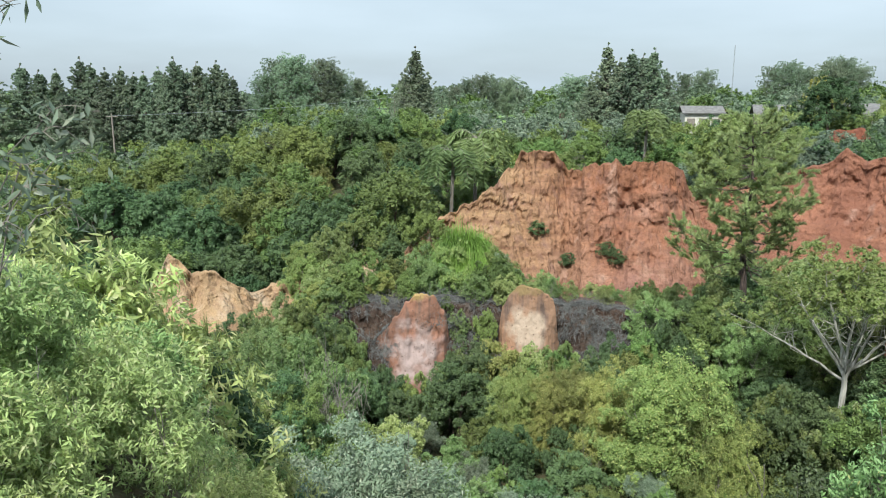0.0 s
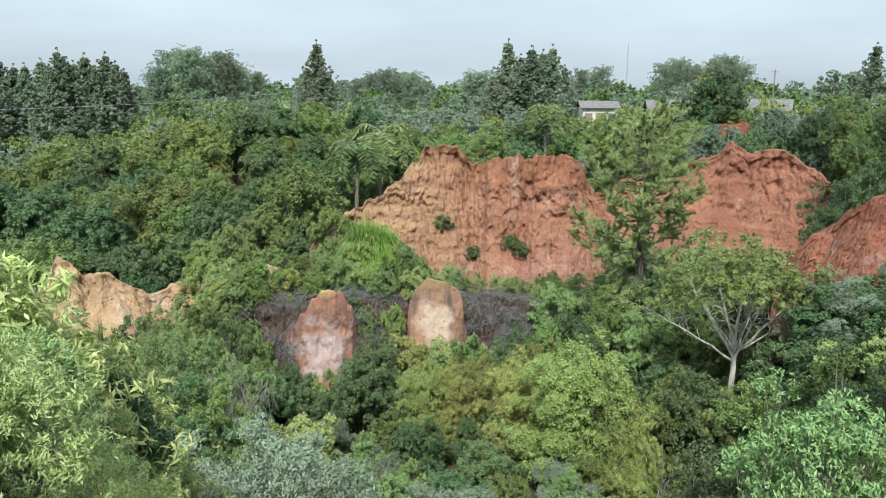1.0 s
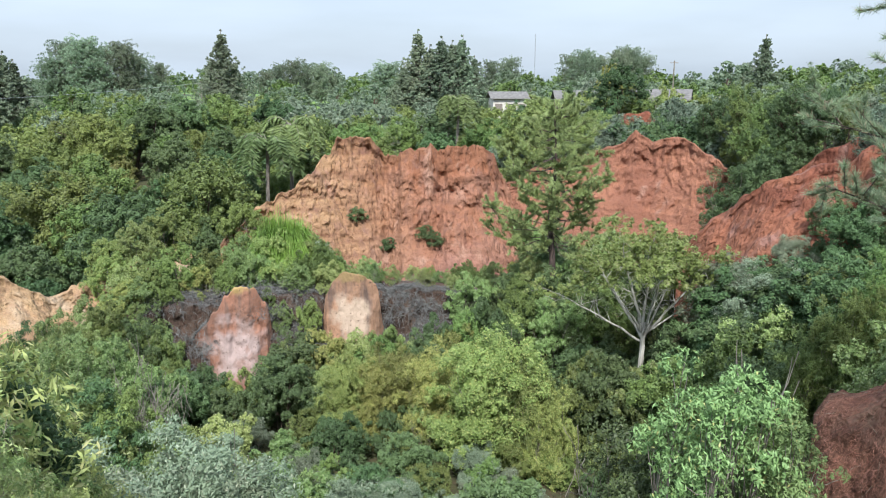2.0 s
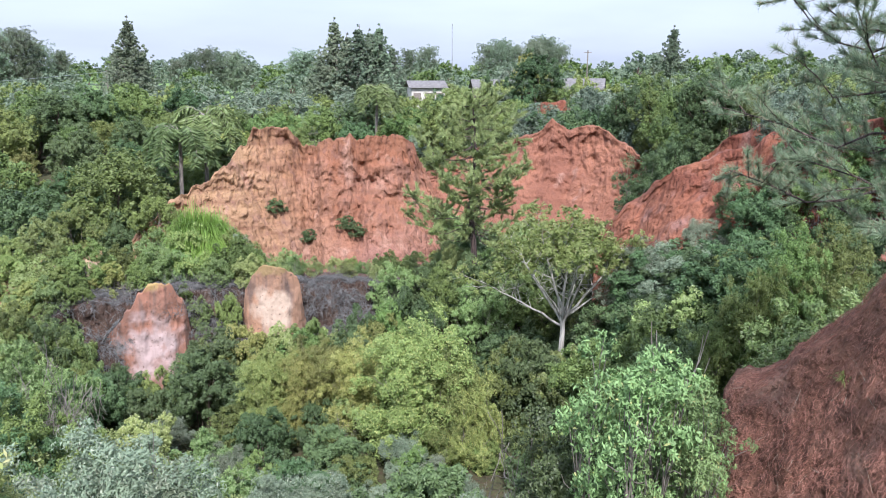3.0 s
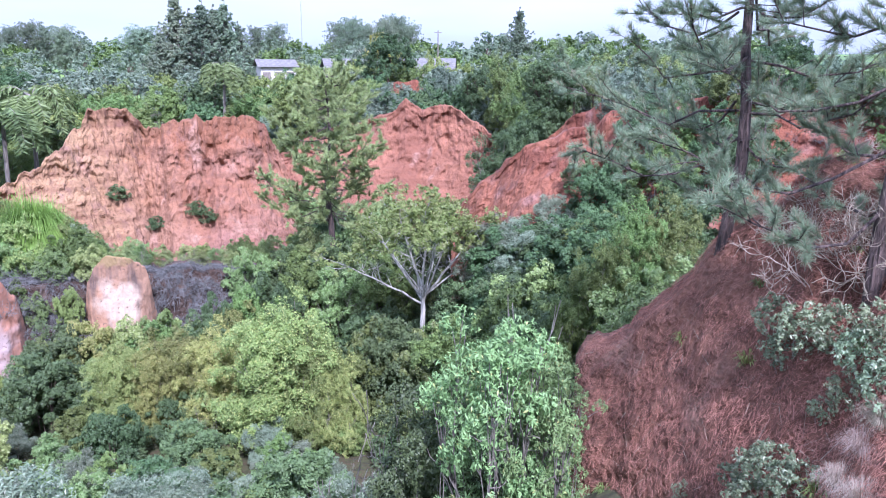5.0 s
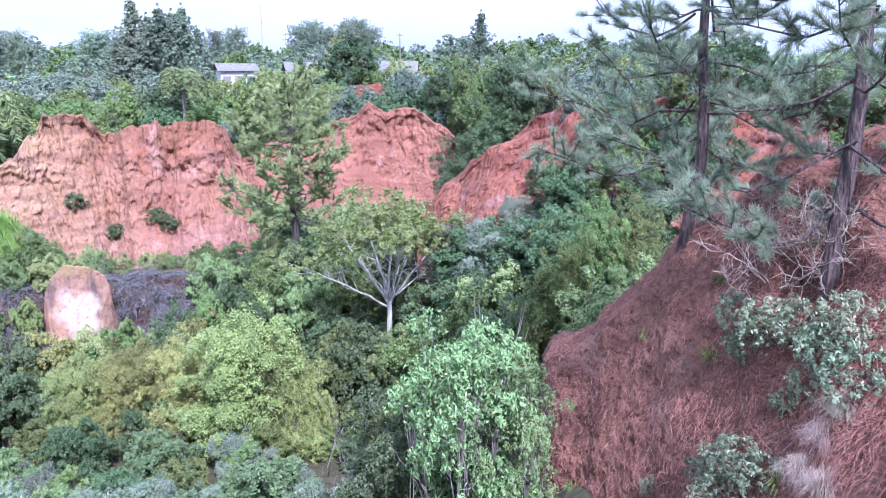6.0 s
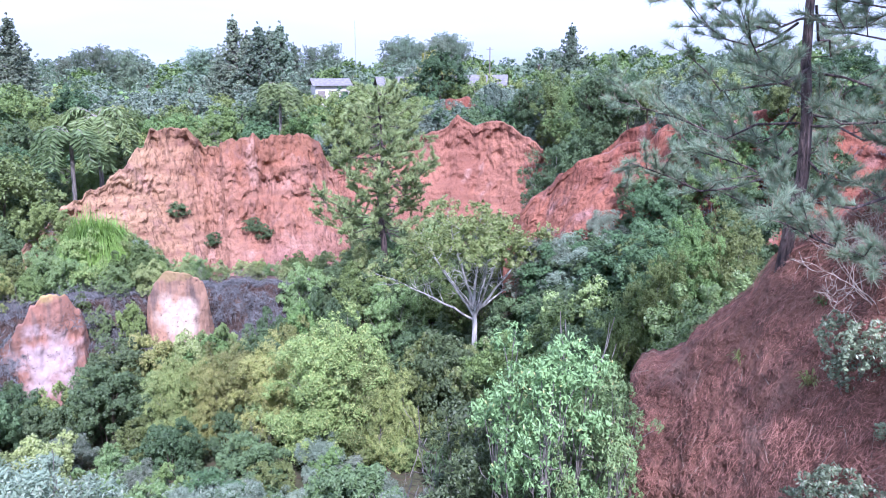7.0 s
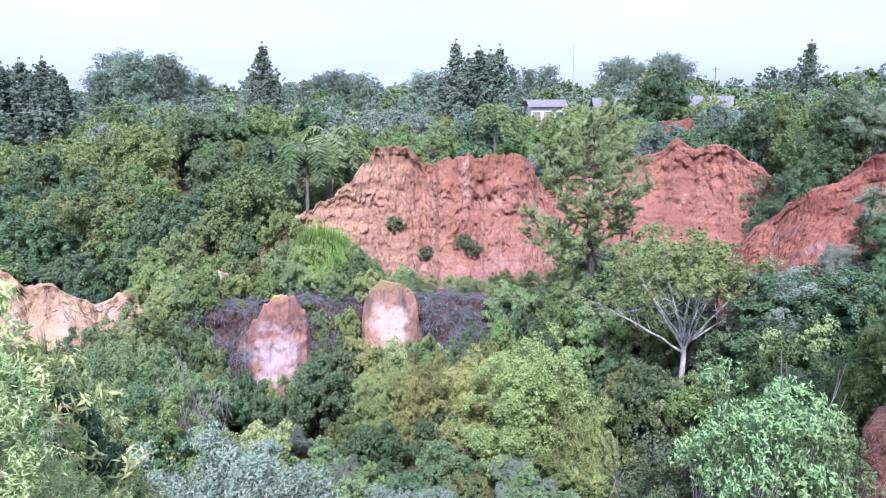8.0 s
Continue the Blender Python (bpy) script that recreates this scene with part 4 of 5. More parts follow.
# ---- single trees ----
def pine_far():
    ob = pine_tree(11, 10.6, 6.5, NEEDLE, "tall pine with an open yellow-green crown", whorls=15, tuft=70, needle=0.21, thick=0.029, low=0.33, per=6, shape=0.4, tufts=22, brush=0.2, start=0.42, loose=0.2, rise=(-0.05, 0.3))
    x, y = spot(22.2, 37)
    ob.matrix_basis = pose(x, y, floor_at(x, y) - 0.2, 0, 0, 40)


pine_far()
x_, y_ = spot(29.4, 29.5)


def white_tree():
    """An umbrella of pale limbs that fork low and carry thin flat leaf layers."""
    r = np.random.default_rng(78)
    lines, tips = [[(0, 0, -5.0, 0.16), (-0.05, 0, -2.0, 0.14), (0.02, 0, 0.2, 0.125), (0.0, 0, 0.8, 0.11), (0.02, 0.02, 1.4, 0.09)]], []
    limbs = [(-3.7, -0.4, 2.5, 0.07), (-2.3, 0.5, 3.9, 0.085), (-1.0, -0.7, 4.6, 0.08), (0.1, 0.2, 4.9, 0.09), (1.4, -0.5, 4.5, 0.075), (2.5, 0.3, 3.9, 0.085), (3.6, 0.6, 3.2, 0.06), (-1.2, 2.2, 4.3, 0.06), (1.0, 2.4, 4.2, 0.06), (0.6, -2.3, 4.0, 0.06), (-1.6, -2.0, 3.8, 0.06)]
    for i, (ex, ey, ez, rad) in enumerate(limbs):
        a0, e0 = np.array([0, 0, 0.5 + 0.22 * (i % 4)]), np.array([ex, ey, ez])
        mid = a0 + (e0 - a0) * np.array([0.5, 0.5, 0.52])
        pts = [(1 - f) ** 2 * a0 + 2 * f * (1 - f) * mid + f * f * e0 + r.normal(size=3) * 0.03 for f in np.linspace(0, 1, 9)]
        lines.append([(*q, 0.85 * rad * (1 - 0.75 * k / 8)) for k, q in enumerate(pts)])
        for k in range(3, 9):
            for _ in range(2):
                w = unit(np.array([ex, ey, 0]) * 0.12 + r.normal(size=3) * [0.9, 0.9, 0.35] + np.array([0, 0, 0.55]))
                l_, t_ = grow(pts[k], w, 0.5 + 0.35 * r.random(), rad * 0.2, 1, r, 0.6, 0.15, (2, 4), 0.1, 0.7)
                lines += l_
                tips += t_
    crown = clumps([q for q in tips if q[2] > 3.75 - 0.26 * abs(q[0])], 0.44, 120, 0.13, 0.078, r, flat=0.55, per=24, loose=0.34)
    ob = planted("pale_limbed_tree", lines, BARK_WHITE, crown, LEAF_CANOPY, "wide tree with bare white limbs and thin light-green foliage", "tree", sides=6)
    ob.matrix_basis = pose(x_, y_, EYE - 29.5 * math.tan(radians(19.8)), 0, 0, -29.4) @ Matrix.Scale(0.9, 4)


white_tree()


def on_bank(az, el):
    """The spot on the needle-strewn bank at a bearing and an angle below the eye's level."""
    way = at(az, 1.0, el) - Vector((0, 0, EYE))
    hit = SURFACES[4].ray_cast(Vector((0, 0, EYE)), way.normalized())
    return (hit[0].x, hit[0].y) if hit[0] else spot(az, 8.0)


def near_pine(az, el, height, turn, seed, width, label, lean=0.0, per=5):
    ob = pine_tree(seed, height, width, NEEDLE_BLUE, label, whorls=11, tuft=150, needle=0.16, thick=0.0085, low=0.13, per=per, radius=0.0145, shape=0.5, tufts=17, brush=0.16, rise=(-0.25, 0.2))
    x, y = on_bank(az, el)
    ob.matrix_basis = pose(x, y, floor_at(x, y) - 0.25, 0, lean, turn)


near_pine(51.9, -13.6, 8.6, 0, 21, 5.1, "dark-trunked pine leaning over the bank with blue-green needles", 2.0, 4)
near_pine(62.2, -15.0, 8.6, 70, 22, 5.2, "second pine on the bank with long drooping needles", 2.0, 4)


def palms():
    for az, d, el, reach, seed in ((14.8, 74, -1.6, 2.7, 31), (0.5, 58, -4.6, 3.3, 32), (2.3, 60, -3.4, 3.4, 33)):
        x, y = spot(az, d)
        h = EYE + d * math.tan(radians(el)) - floor_at(x, y)
        ob = palm_tree(seed, h, reach, "feathery palm with drooping fronds among the trees", leaflet=0.8)
        ob.matrix_basis = pose(x, y, floor_at(x, y) - 0.1)


palms()

# eucalyptus on the plain: bearing, distance, angle of the top, kind
GUMS = [(-28.6, 140, 2.0, "gum_b"), (-26.6, 134, 1.7, "gum_a"), (-25.1, 140, 2.5, "gum_b"), (-23.6, 132, 1.8, "gum_b"), (-22.6, 138, 1.9, "gum_b"), (-21.2, 134, 1.6, "gum_a"), (-20.2, 140, 1.9, "gum_b"),
        (-19.2, 134, 2.6, "gum_b"), (-18.3, 140, 1.8, "gum_a"), (-17.6, 136, 2.3, "gum_b"), (-16.3, 134, 2.4, "gum_b"), (-15.7, 140, 1.8, "gum_b"), (-24.4, 136, 2.1, "gum_a"), (-21.8, 141, 1.5, "gum_b"), (-19.8, 132, 1.4, "gum_a"), (-18.8, 138, 2.0, "gum_b"), (-17.0, 133, 1.5, "gum_a"), (-15.2, 137, 1.3, "gum_a"), (-27.6, 139, 1.6, "gum_b"), (-30.5, 138, 2.2, "gum_b"), (-32.5, 136, 2.0, "gum_b"),
        (-13.0, 210, 1.2, "gum_c"), (-12.0, 212, 2.2, "gum_c"), (-10.9, 206, 2.4, "gum_c"), (-9.9, 214, 1.9, "gum_c"), (-8.7, 208, 2.2, "gum_c"), (-7.7, 212, 1.4, "gum_c"), (-6.3, 216, 0.9, "gum_c"),
        (-2.05, 128, 3.5, "gum_a"), (-2.9, 134, 1.4, "gum_b"), (-1.3, 132, 1.2, "gum_b"),
        (0.9, 230, 0.4, "gum_c"), (1.9, 236, 0.9, "gum_c"), (2.9, 230, 1.2, "gum_c"), (3.9, 236, 1.0, "gum_c"), (4.8, 232, 1.0, "gum_c"), (5.5, 240, 0.2, "gum_c"),
        (9.7, 150, 1.0, "gum_c"), (10.9, 116, 1.2, "gum_b"), (12.0, 118, 3.7, "gum_a"), (12.9, 122, 2.6, "gum_b"), (13.7, 116, 3.2, "gum_b"), (14.5, 120, 2.9, "gum_b"), (15.2, 116, 3.3, "gum_a"), (16.1, 120, 1.8, "gum_b"),
        (17.4, 260, 1.2, "gum_c"), (18.7, 250, 1.4, "gum_c"), (23.2, 260, 1.6, "gum_c"), (24.2, 255, 1.9, "gum_c"), (25.2, 262, 1.5, "gum_c"), (26.5, 255, 1.9, "gum_c"), (27.4, 258, 2.1, "gum_c"), (28.3, 262, 1.5, "gum_c"),
        (36.3, 150, 3.1, "gum_a"), (35.2, 210, 1.0, "gum_c"), (41.5, 230, 0.9, "gum_c"), (40.4, 240, 0.7, "gum_c")]
for az, d, el, kind in GUMS:
    x, y = spot(az, d)
    s = (EYE + d * math.tan(radians(el)) - floor_at(x, y)) / HEIGHT[kind]
    w = (0.62 if kind == "gum_a" else 0.62) / s if d < 160 else 0.75 / s
    plant(kind, x, y, s, None, "eucalyptus on the plain", wide=max(0.8, min(1.5 if d < 160 else 1.15, w * 2.2)))

# ---- woods and thickets ----
scatter(["wood_a", "wood_b", "wood_d", "wood_a", "wood_c", "wood_b", "wood_b"], -31, 3, 49, 88, 3.6, (0.6, 1.2), "woodland on the far slope", 51, skip=lambda a, d: a > -2.5 and d < 68)
scatter(["wood_a", "wood_b", "wood_d", "wood_c"], 3, 21, 61, 80, 3.9, (0.75, 0.95), "trees behind the cliff", 52, skip=lambda a, d: (a < 5 and d < 69) or (13.4 < a < 16.2 and d < 76))
scatter(["wood_b", "wood_e", "wood_d", "wood_b"], 20, 37, 66, 82, 3.9, (0.85, 1.05), "trees behind the cliff", 53, skip=lambda a, d: 26.6 < a < 29.8)
scatter(["bush_z", "bush_u", "bush_z"], -31, 2, 46, 70, 2.2, (0.55, 0.95), "undergrowth of the wood", 151, skip=lambda a, d: a > -3 and d < 52)
woodland(["far_a", "far_b", "far_c"], [(-33, 3, 88, 102, 4.3, 0.75, 1.1), (-33, -14, 102, 128, 4.6, 0.45, 0.7), (-14, 3, 102, 128, 4.6, 0.75, 1.1), (3, 22, 80, 116, 4.8, 0.75, 1.0), (22, 37, 82, 93, 4.2, 1.05, 1.25), (37, 50, 70, 92, 4.4, 0.7, 0.9), (19, 52, 104, 124, 5.5, 0.6, 0.95)], "mixed green woods covering the far slopes", 61)
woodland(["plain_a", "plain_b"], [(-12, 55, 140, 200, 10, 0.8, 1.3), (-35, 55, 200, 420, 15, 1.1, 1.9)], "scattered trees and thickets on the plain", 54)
scatter(["bush_u", "bush_v", "bush_x", "bush_x"], -11, 5, 37.2, 45.5, 1.7, (0.55, 0.8), "bushes on the mound", 55)
scatter(["bush_u", "bush_v", "bush_x", "bush_v"], 5.5, 19, 37.2, 45.0, 1.3, (0.2, 0.42), "bushes on the mound", 65)
scatter(["bush_u", "bush_v", "bush_x", "bush_v"], 19, 25, 37.2, 45.5, 1.55, (0.38, 0.6), "bushes on the mound", 265)
scatter(["bush_u", "bush_v", "bush_z"], 20, 33, 36, 52, 2.2, (0.6, 0.9), "bushes on the gully floor", 66)
scatter(["bush_a", "bush_b", "bush_c", "bush_c"], 10, 23, 27, 31.5, 1.9, (0.55, 0.8), "bushes on the gully floor", 56)
scatter(["bush_c", "bush_a", "bush_b"], 23, 36, 24, 27.5, 1.6, (0.35, 0.55), "bushes on the gully floor", 67)
scatter(["bush_c", "bush_a", "bush_z"], 23, 31.4, 31.2, 34, 1.8, (0.6, 0.9), "bushes on the gully floor", 68)
scatter(["bush_a", "bush_b", "bush_c", "bush_c", "bush_b"], -24, 12, 15, 32, 1.95, (0.45, 0.95), "bushes on the gully floor", 57)
scatter(["bush_g", "bush_g", "bush_c"], 19, 37, 12.5, 18, 1.7, (0.7, 1.1), "bushes on the gully floor", 91)
scatter(["bush_g", "bush_g", "bush_c"], 12, 37, 11.5, 20, 1.35, (0.4, 0.7), "bushes on the gully floor", 191)
scatter(["bush_c", "bush_a", "bush_g"], -14, 12, 13, 24, 1.7, (0.35, 0.6), "bushes on the gully floor", 192)
scatter(["bush_g", "bush_c", "bush_g"], 2, 20, 13, 22, 1.9, (0.6, 1.0), "bushes on the gully floor", 58)
scatter(["bush_a", "bush_c", "bush_b"], 33, 51, 17, 26, 2.0, (0.8, 1.15), "bushes below the red slope", 59)
scatter(["bush_b", "bush_a", "bush_c"], -30, -11, 11, 16, 1.9, (0.7, 1.0), "bushes on the near bank", 69)
scatter(["bush_s", "bush_t", "bush_s"], -27, -14, 5.4, 11.5, 0.62, (0.28, 0.5), "pale bushes on the near bank", 73)
for az, d, el, w in ((-36, 7.4, -8.0, 0.8), (-32.5, 8.4, -10, 0.6)):
    raise_to("bush_w", az, d, el, w, "pale bushes on the near bank")
scatter(["bush_s", "bush_t"], -36, -26, 5.6, 10.5, 0.8, (0.32, 0.6), "pale bushes on the near bank", 60)
scatter(["bush_s", "bush_t", "bush_s"], -26, -19.5, 7.6, 12.5, 0.85, (0.65, 0.95), "pale bushes on the near bank", 70)
for i, (az, d, el) in enumerate(((-25.5, 7.0, -16.5), (-24, 7.2, -18.5), (-22.6, 7.2, -20.5), (-21.4, 7.3, -22.5), (-20, 7.5, -24.5), (-18.8, 7.7, -26.5), (-17.6, 8, -28.5), (-27, 5.8, -22), (-25, 6.0, -25), (-23.5, 6.2, -27.5), (-29, 5.0, -22), (-31, 4.6, -20), (-33.5, 4.4, -19), (-36, 4.4, -17), (-29.5, 4.2, -27), (-32.5, 4.0, -26))):
    raise_to("bush_t" if i % 3 == 1 else "bush_s", az, d, el, 0.95, "pale bushes on the near bank")
for az, d, el, w in ((17.6, 25.5, -18.6, 1.05), (20.4, 25, -21.0, 0.75), (12.8, 27, -20.0, 0.9), (22.2, 25, -22.4, 0.8), (10.4, 27.5, -20.0, 0.85), (8.0, 27.5, -20.8, 0.85), (5.8, 27.5, -20.4, 0.8)):
    raise_to("bush_y", az, d, el, w, "yellow-green bushes on the gully floor")
for i, (az, d, el) in enumerate(((-31.5, 9.5, -9.2), (-29.4, 9.8, -10.4), (-27.4, 10, -12.2), (-25.8, 10.4, -14.8), (-24.2, 10.8, -17.2), (-22.8, 11.2, -19.0), (-21.4, 11.6, -20.8), (-20, 12, -22.0), (-18.6, 12, -23.6), (-17.4, 12, -25.4))):
    raise_to("bush_t" if i % 3 == 2 else "bush_s", az, d, el, 0.9, "pale bushes on the near bank")
for az, d, el, k in ((-19, 25, -18.2, "bush_b"), (-16.6, 25, -17.8, "bush_b"), (-14.6, 26, -17.6, "bush_a"), (-12.6, 26, -18.2, "bush_b"), (-10.6, 26.5, -18.6, "bush_b"), (-16, 21, -21, "bush_b"), (-13, 21, -21.2, "bush_c"), (-10, 21, -22, "bush_a")):
    raise_to(k, az, d, el, 0.9, "bushes on the gully floor")
raise_to("bush_n", 36.2, 11.4, -17.6, 0.82, "bushes on the near bank", 20)
raise_to("bush_n", 39.4, 11.2, -21.4, 0.8, "bushes on the near bank", 140)
raise_to("bush_c", 32.8, 12.6, -26.0, 0.9, "bushes on the near bank", 20)
for az, d, el, w in ((46.0, 21, -10.8, 0.8), (48.2, 21.5, -10.4, 0.8), (43.8, 20, -13.4, 0.7), (41.8, 20, -15.8, 0.7)):
    raise_to("bush_f", az, d, el, w, "green trees below the red slope")
# the dark trees on the rim above the red slope
for az, d, el, w, k in ((36.2, 64, -0.4, 0.8, "rim_b"), (37.6, 52, -0.3, 0.8, "rim_b"), (39.0, 46.2, -0.2, 0.95, "rim_a"), (40.6, 45.2, -0.5, 0.9, "rim_a"), (41.9, 44.4, -1.0, 0.8, "rim_b"), (34.2, 68, -0.9, 0.8, "rim_a"), (37.6, 47, -6.6, 0.8, "rim_c"), (36.2, 47, -8.2, 0.9, "rim_c"), (43, 47, -0.7, 0.7, "rim_c"),
                         (46, 46, -0.3, 0.7, "rim_b"), (49.5, 44, -0.6, 0.7, "rim_c"), (53, 44, 0.2, 0.8, "rim_a"), (57, 42, 0.4, 0.8, "rim_c"), (61, 42, 0.8, 0.8, "rim_b")):
    raise_to(k, az, d, el, w, "trees on the gully rim")
for az, d, el, w, k in ((45.4, 39, -0.6, 0.8, "rim_c"), (48.6, 38.6, -0.8, 0.8, "rim_a"), (52.0, 38.4, -0.4, 0.8, "rim_c")):
    raise_to(k, az, d, el, w, "trees on the gully rim")
for az, d, el, w, k in ((25.8, 76, -1.9, 0.7, "wood_b"), (30.6, 76, -1.8, 0.7, "wood_e"), (29.0, 70, -3.0, 1.1, "wood_b"), (27.0, 70, -2.9, 1.1, "wood_e"), (28.0, 67, -3.5, 1.3, "wood_b"), (25.2, 92, -0.3, 0.6, "wood_e"), (27.4, 92, -0.5, 0.5, "wood_a"), (30.2, 92, -0.5, 0.5, "wood_c"), (23.4, 92, -0.6, 0.5, "wood_b"), (28.2, 84, -1.1, 0.9, "wood_d")):
    raise_to(k, az, d, el, w, "trees behind the cliff")
for az, d, el, w, k in ((-0.8, 62, -7.2, 0.9, "wood_b"), (1.6, 62, -7.0, 0.9, "wood_a"), (4.4, 64, -5.8, 0.9, "wood_a"), (-2.8, 63, -6.4, 0.9, "wood_a"), (13.8, 71, -4.2, 0.7, "wood_b"), (15.4, 71, -4.4, 0.7, "wood_a"), (0.4, 60, -9.0, 0.9, "wood_a"), (-1.6, 58, -9.0, 0.9, "wood_d")):
    raise_to(k, az, d, el, w, "trees behind the cliff")
raise_to("gold", 26.0, 100, 0.55, 0.6, "trees behind the cliff")
raise_to("reed", 1.2, 40.0, -9.2, 0.5)
raise_to("reed", 2.9, 40.4, -10.0, 0.5)
raise_to("reed", 2.1, 39.6, -9.7, 0.5)
raise_to("dark_reed", -18.2, 29, -15.7, 0.55)
raise_to("dark_reed", -17.2, 28.5, -16.4, 0.55)
raise_to("dark_reed", -19.2, 28.5, -16.6, 0.55)
for az, d, el, w, k in ((-23, 33, -14.5, 0.7, "bush_u"), (-20.8, 33, -16.6, 0.7, "bush_v"), (-19, 34, -16.4, 0.7, "bush_u"), (-16.3, 34, -16.2, 0.7, "bush_z"), (-14.2, 34, -16.0, 0.8, "bush_v"), (-12, 33, -15.5, 0.8, "bush_u"), (-10.2, 33, -16.4, 0.7, "bush_z"), (-9, 36.5, -14, 0.8, "bush_u"), (-13, 37, -15.2, 0.7, "bush_v"),
                         (16.2, 35.6, -14.6, 0.9, "bush_v"), (18, 35.2, -16, 0.9, "bush_z"), (19.8, 35.4, -14.8, 0.9, "bush_u"), (22.8, 35, -16, 0.9, "bush_v"), (24.6, 35.4, -15.4, 0.9, "bush_z"), (26.5, 35.6, -15, 0.9, "bush_u"), (2.6, 36.6, -15.2, 1.0, "bush_v"), (-9.4, 34, -16.8, 0.7, "bush_u"), (-7.2, 31, -20.4, 0.8, "bush_a"), (-5, 30.6, -20.8, 0.8, "bush_c"), (-2.4, 30.4, -21.2, 0.8, "bush_a"), (0.2, 31, -20.6, 0.8, "bush_b"), (2.2, 31.5, -19.4, 0.8, "bush_b"), (4.4, 31.5, -18.8, 0.8, "bush_x"), (6.8, 31.5, -18.6, 0.8, "bush_b"), (9.0, 31.5, -18.9, 0.8, "bush_a"), (-11.6, 33.4, -17, 0.8, "bush_v"), (25.4, 27.6, -20.8, 0.8, "bush_a"), (27.4, 27.2, -20.4, 0.8, "bush_c"), (29.3, 27, -20.7, 0.8, "bush_b"), (31.2, 27, -20.4, 0.8, "bush_a"), (33.2, 27, -19.5, 0.8, "bush_c"),
                         (-11.6, 33.0, -16.4, 0.8, "bush_b"), (-10.2, 32.8, -16.8, 0.8, "bush_v"), (-8.9, 32.8, -17.6, 0.7, "bush_u"), (13.6, 33.2, -17.9, 0.6, "bush_z"), (16.2, 33.4, -17.2, 0.7, "bush_u"), (17.6, 33.6, -16.8, 0.7, "bush_z"), (-7.7, 32.7, -18.3, 0.6, "bush_v"), (-9.8, 32.8, -18.2, 0.9, "bush_c"), (-8.2, 32.2, -20.4, 0.9, "bush_b"), (-6.4, 32.0, -21.0, 0.8, "bush_c"), (-5.0, 32, -21.4, 0.8, "bush_a"), (-8.6, 35.0, -15.6, 0.8, "bush_v"), (-6.2, 35.2, -15.8, 0.8, "bush_u"), (-4.6, 35.4, -15.7, 0.7, "bush_x"), (1.2, 35.2, -16.4, 0.8, "bush_v"), (3.3, 35.1, -16.2, 0.7, "bush_u"), (10.4, 32, -19.0, 0.8, "bush_b"), (12.6, 32, -19.2, 0.8, "bush_c"), (14.8, 32.4, -18.8, 0.8, "bush_x"), (31.2, 35.5, -12.6, 0.8, "bush_z"), (32.6, 32.4, -14.0, 0.8, "bush_u"), (34.2, 31, -13.2, 1.1, "bush_z"), (35.6, 29.8, -12.6, 1.35, "bush_g"), (37.0, 28.8, -12.8, 1.35, "bush_c"), (38.5, 28.2, -12.8, 1.35, "bush_g"), (40.0, 27.4, -12.8, 1.35, "bush_c"), (41.6, 26.8, -12.4, 1.35, "bush_c"), (43.2, 26.2, -12.2, 1.35, "bush_a"), (36.4, 28, -16.4, 1.0, "bush_c"), (39.4, 26.4, -15.6, 0.8, "bush_u"), (34.6, 28.6, -16.8, 1.0, "bush_c"), (-8.3, 33.9, -17.0, 0.6, "bush_z"), (-10.6, 33.6, -17.6, 0.7, "bush_v"), (30.8, 36, -11.8, 0.6, "bush_v"), (33.4, 30, -16.6, 1.0, "bush_z")):
    raise_to(k, az, d, el, w, "bushes along the banks")
for az, d, el, w in ((4.0, 40, -11.9, 1.0), (2.4, 39.5, -12.6, 0.9), (-9, 17, -26, 1.0), (-7, 16, -28.5, 1.0)):
    raise_to("bush_g", az, d, el, w, "silvery bushes")
for az, d, el in ((-9.8, 24, -17.6), (-11.2, 24, -19), (-3.5, 17, -25.5), (24, 15, -25)):
    raise_to("dry_w", az, d, el, 1.0, "bleached shrubs")

scatter(["dry_w"], -30, -18, 4.8, 8.5, 1.0, (0.35, 0.6), "bleached shrubs", 184)
scatter(["dry_w"], -12, 26, 34.8, 44, 3.0, (0.35, 0.6), "bleached shrubs", 181)
scatter(["dry_w"], -14, 34, 14, 31, 3.4, (0.5, 0.9), "bleached shrubs", 182)
scatter(["bush_u", "bush_v", "bush_x"], -11, 9.5, 35.9, 38.2, 1.35, (0.28, 0.48), "bushes on the mound", 183)
scatter(["bush_c", "bush_g", "bush_b", "bush_a"], 0, 18, 13.5, 22, 1.5, (0.4, 0.7), "bushes on the gully floor", 193)
scatter(["bush_g", "bush_c", "bush_g"], 4, 34, 10.5, 15, 1.15, (0.35, 0.55), "bushes on the gully floor", 194)
scatter(["bush_c", "bush_b", "bush_a", "bush_g"], -2, 27, 17, 28, 1.9, (0.35, 0.6), "bushes on the gully floor", 195)
for az, d, el, w in ((35.2, 50, -7.4, 1.0), (36.5, 45.5, -5.8, 1.0), (37.8, 45, -4.8, 1.0), (39.0, 45.4, -3.8, 1.0), (38.2, 46, -2.4, 0.8)):
    raise_to("tall_c", az, d, el, w, "trees on the gully rim")

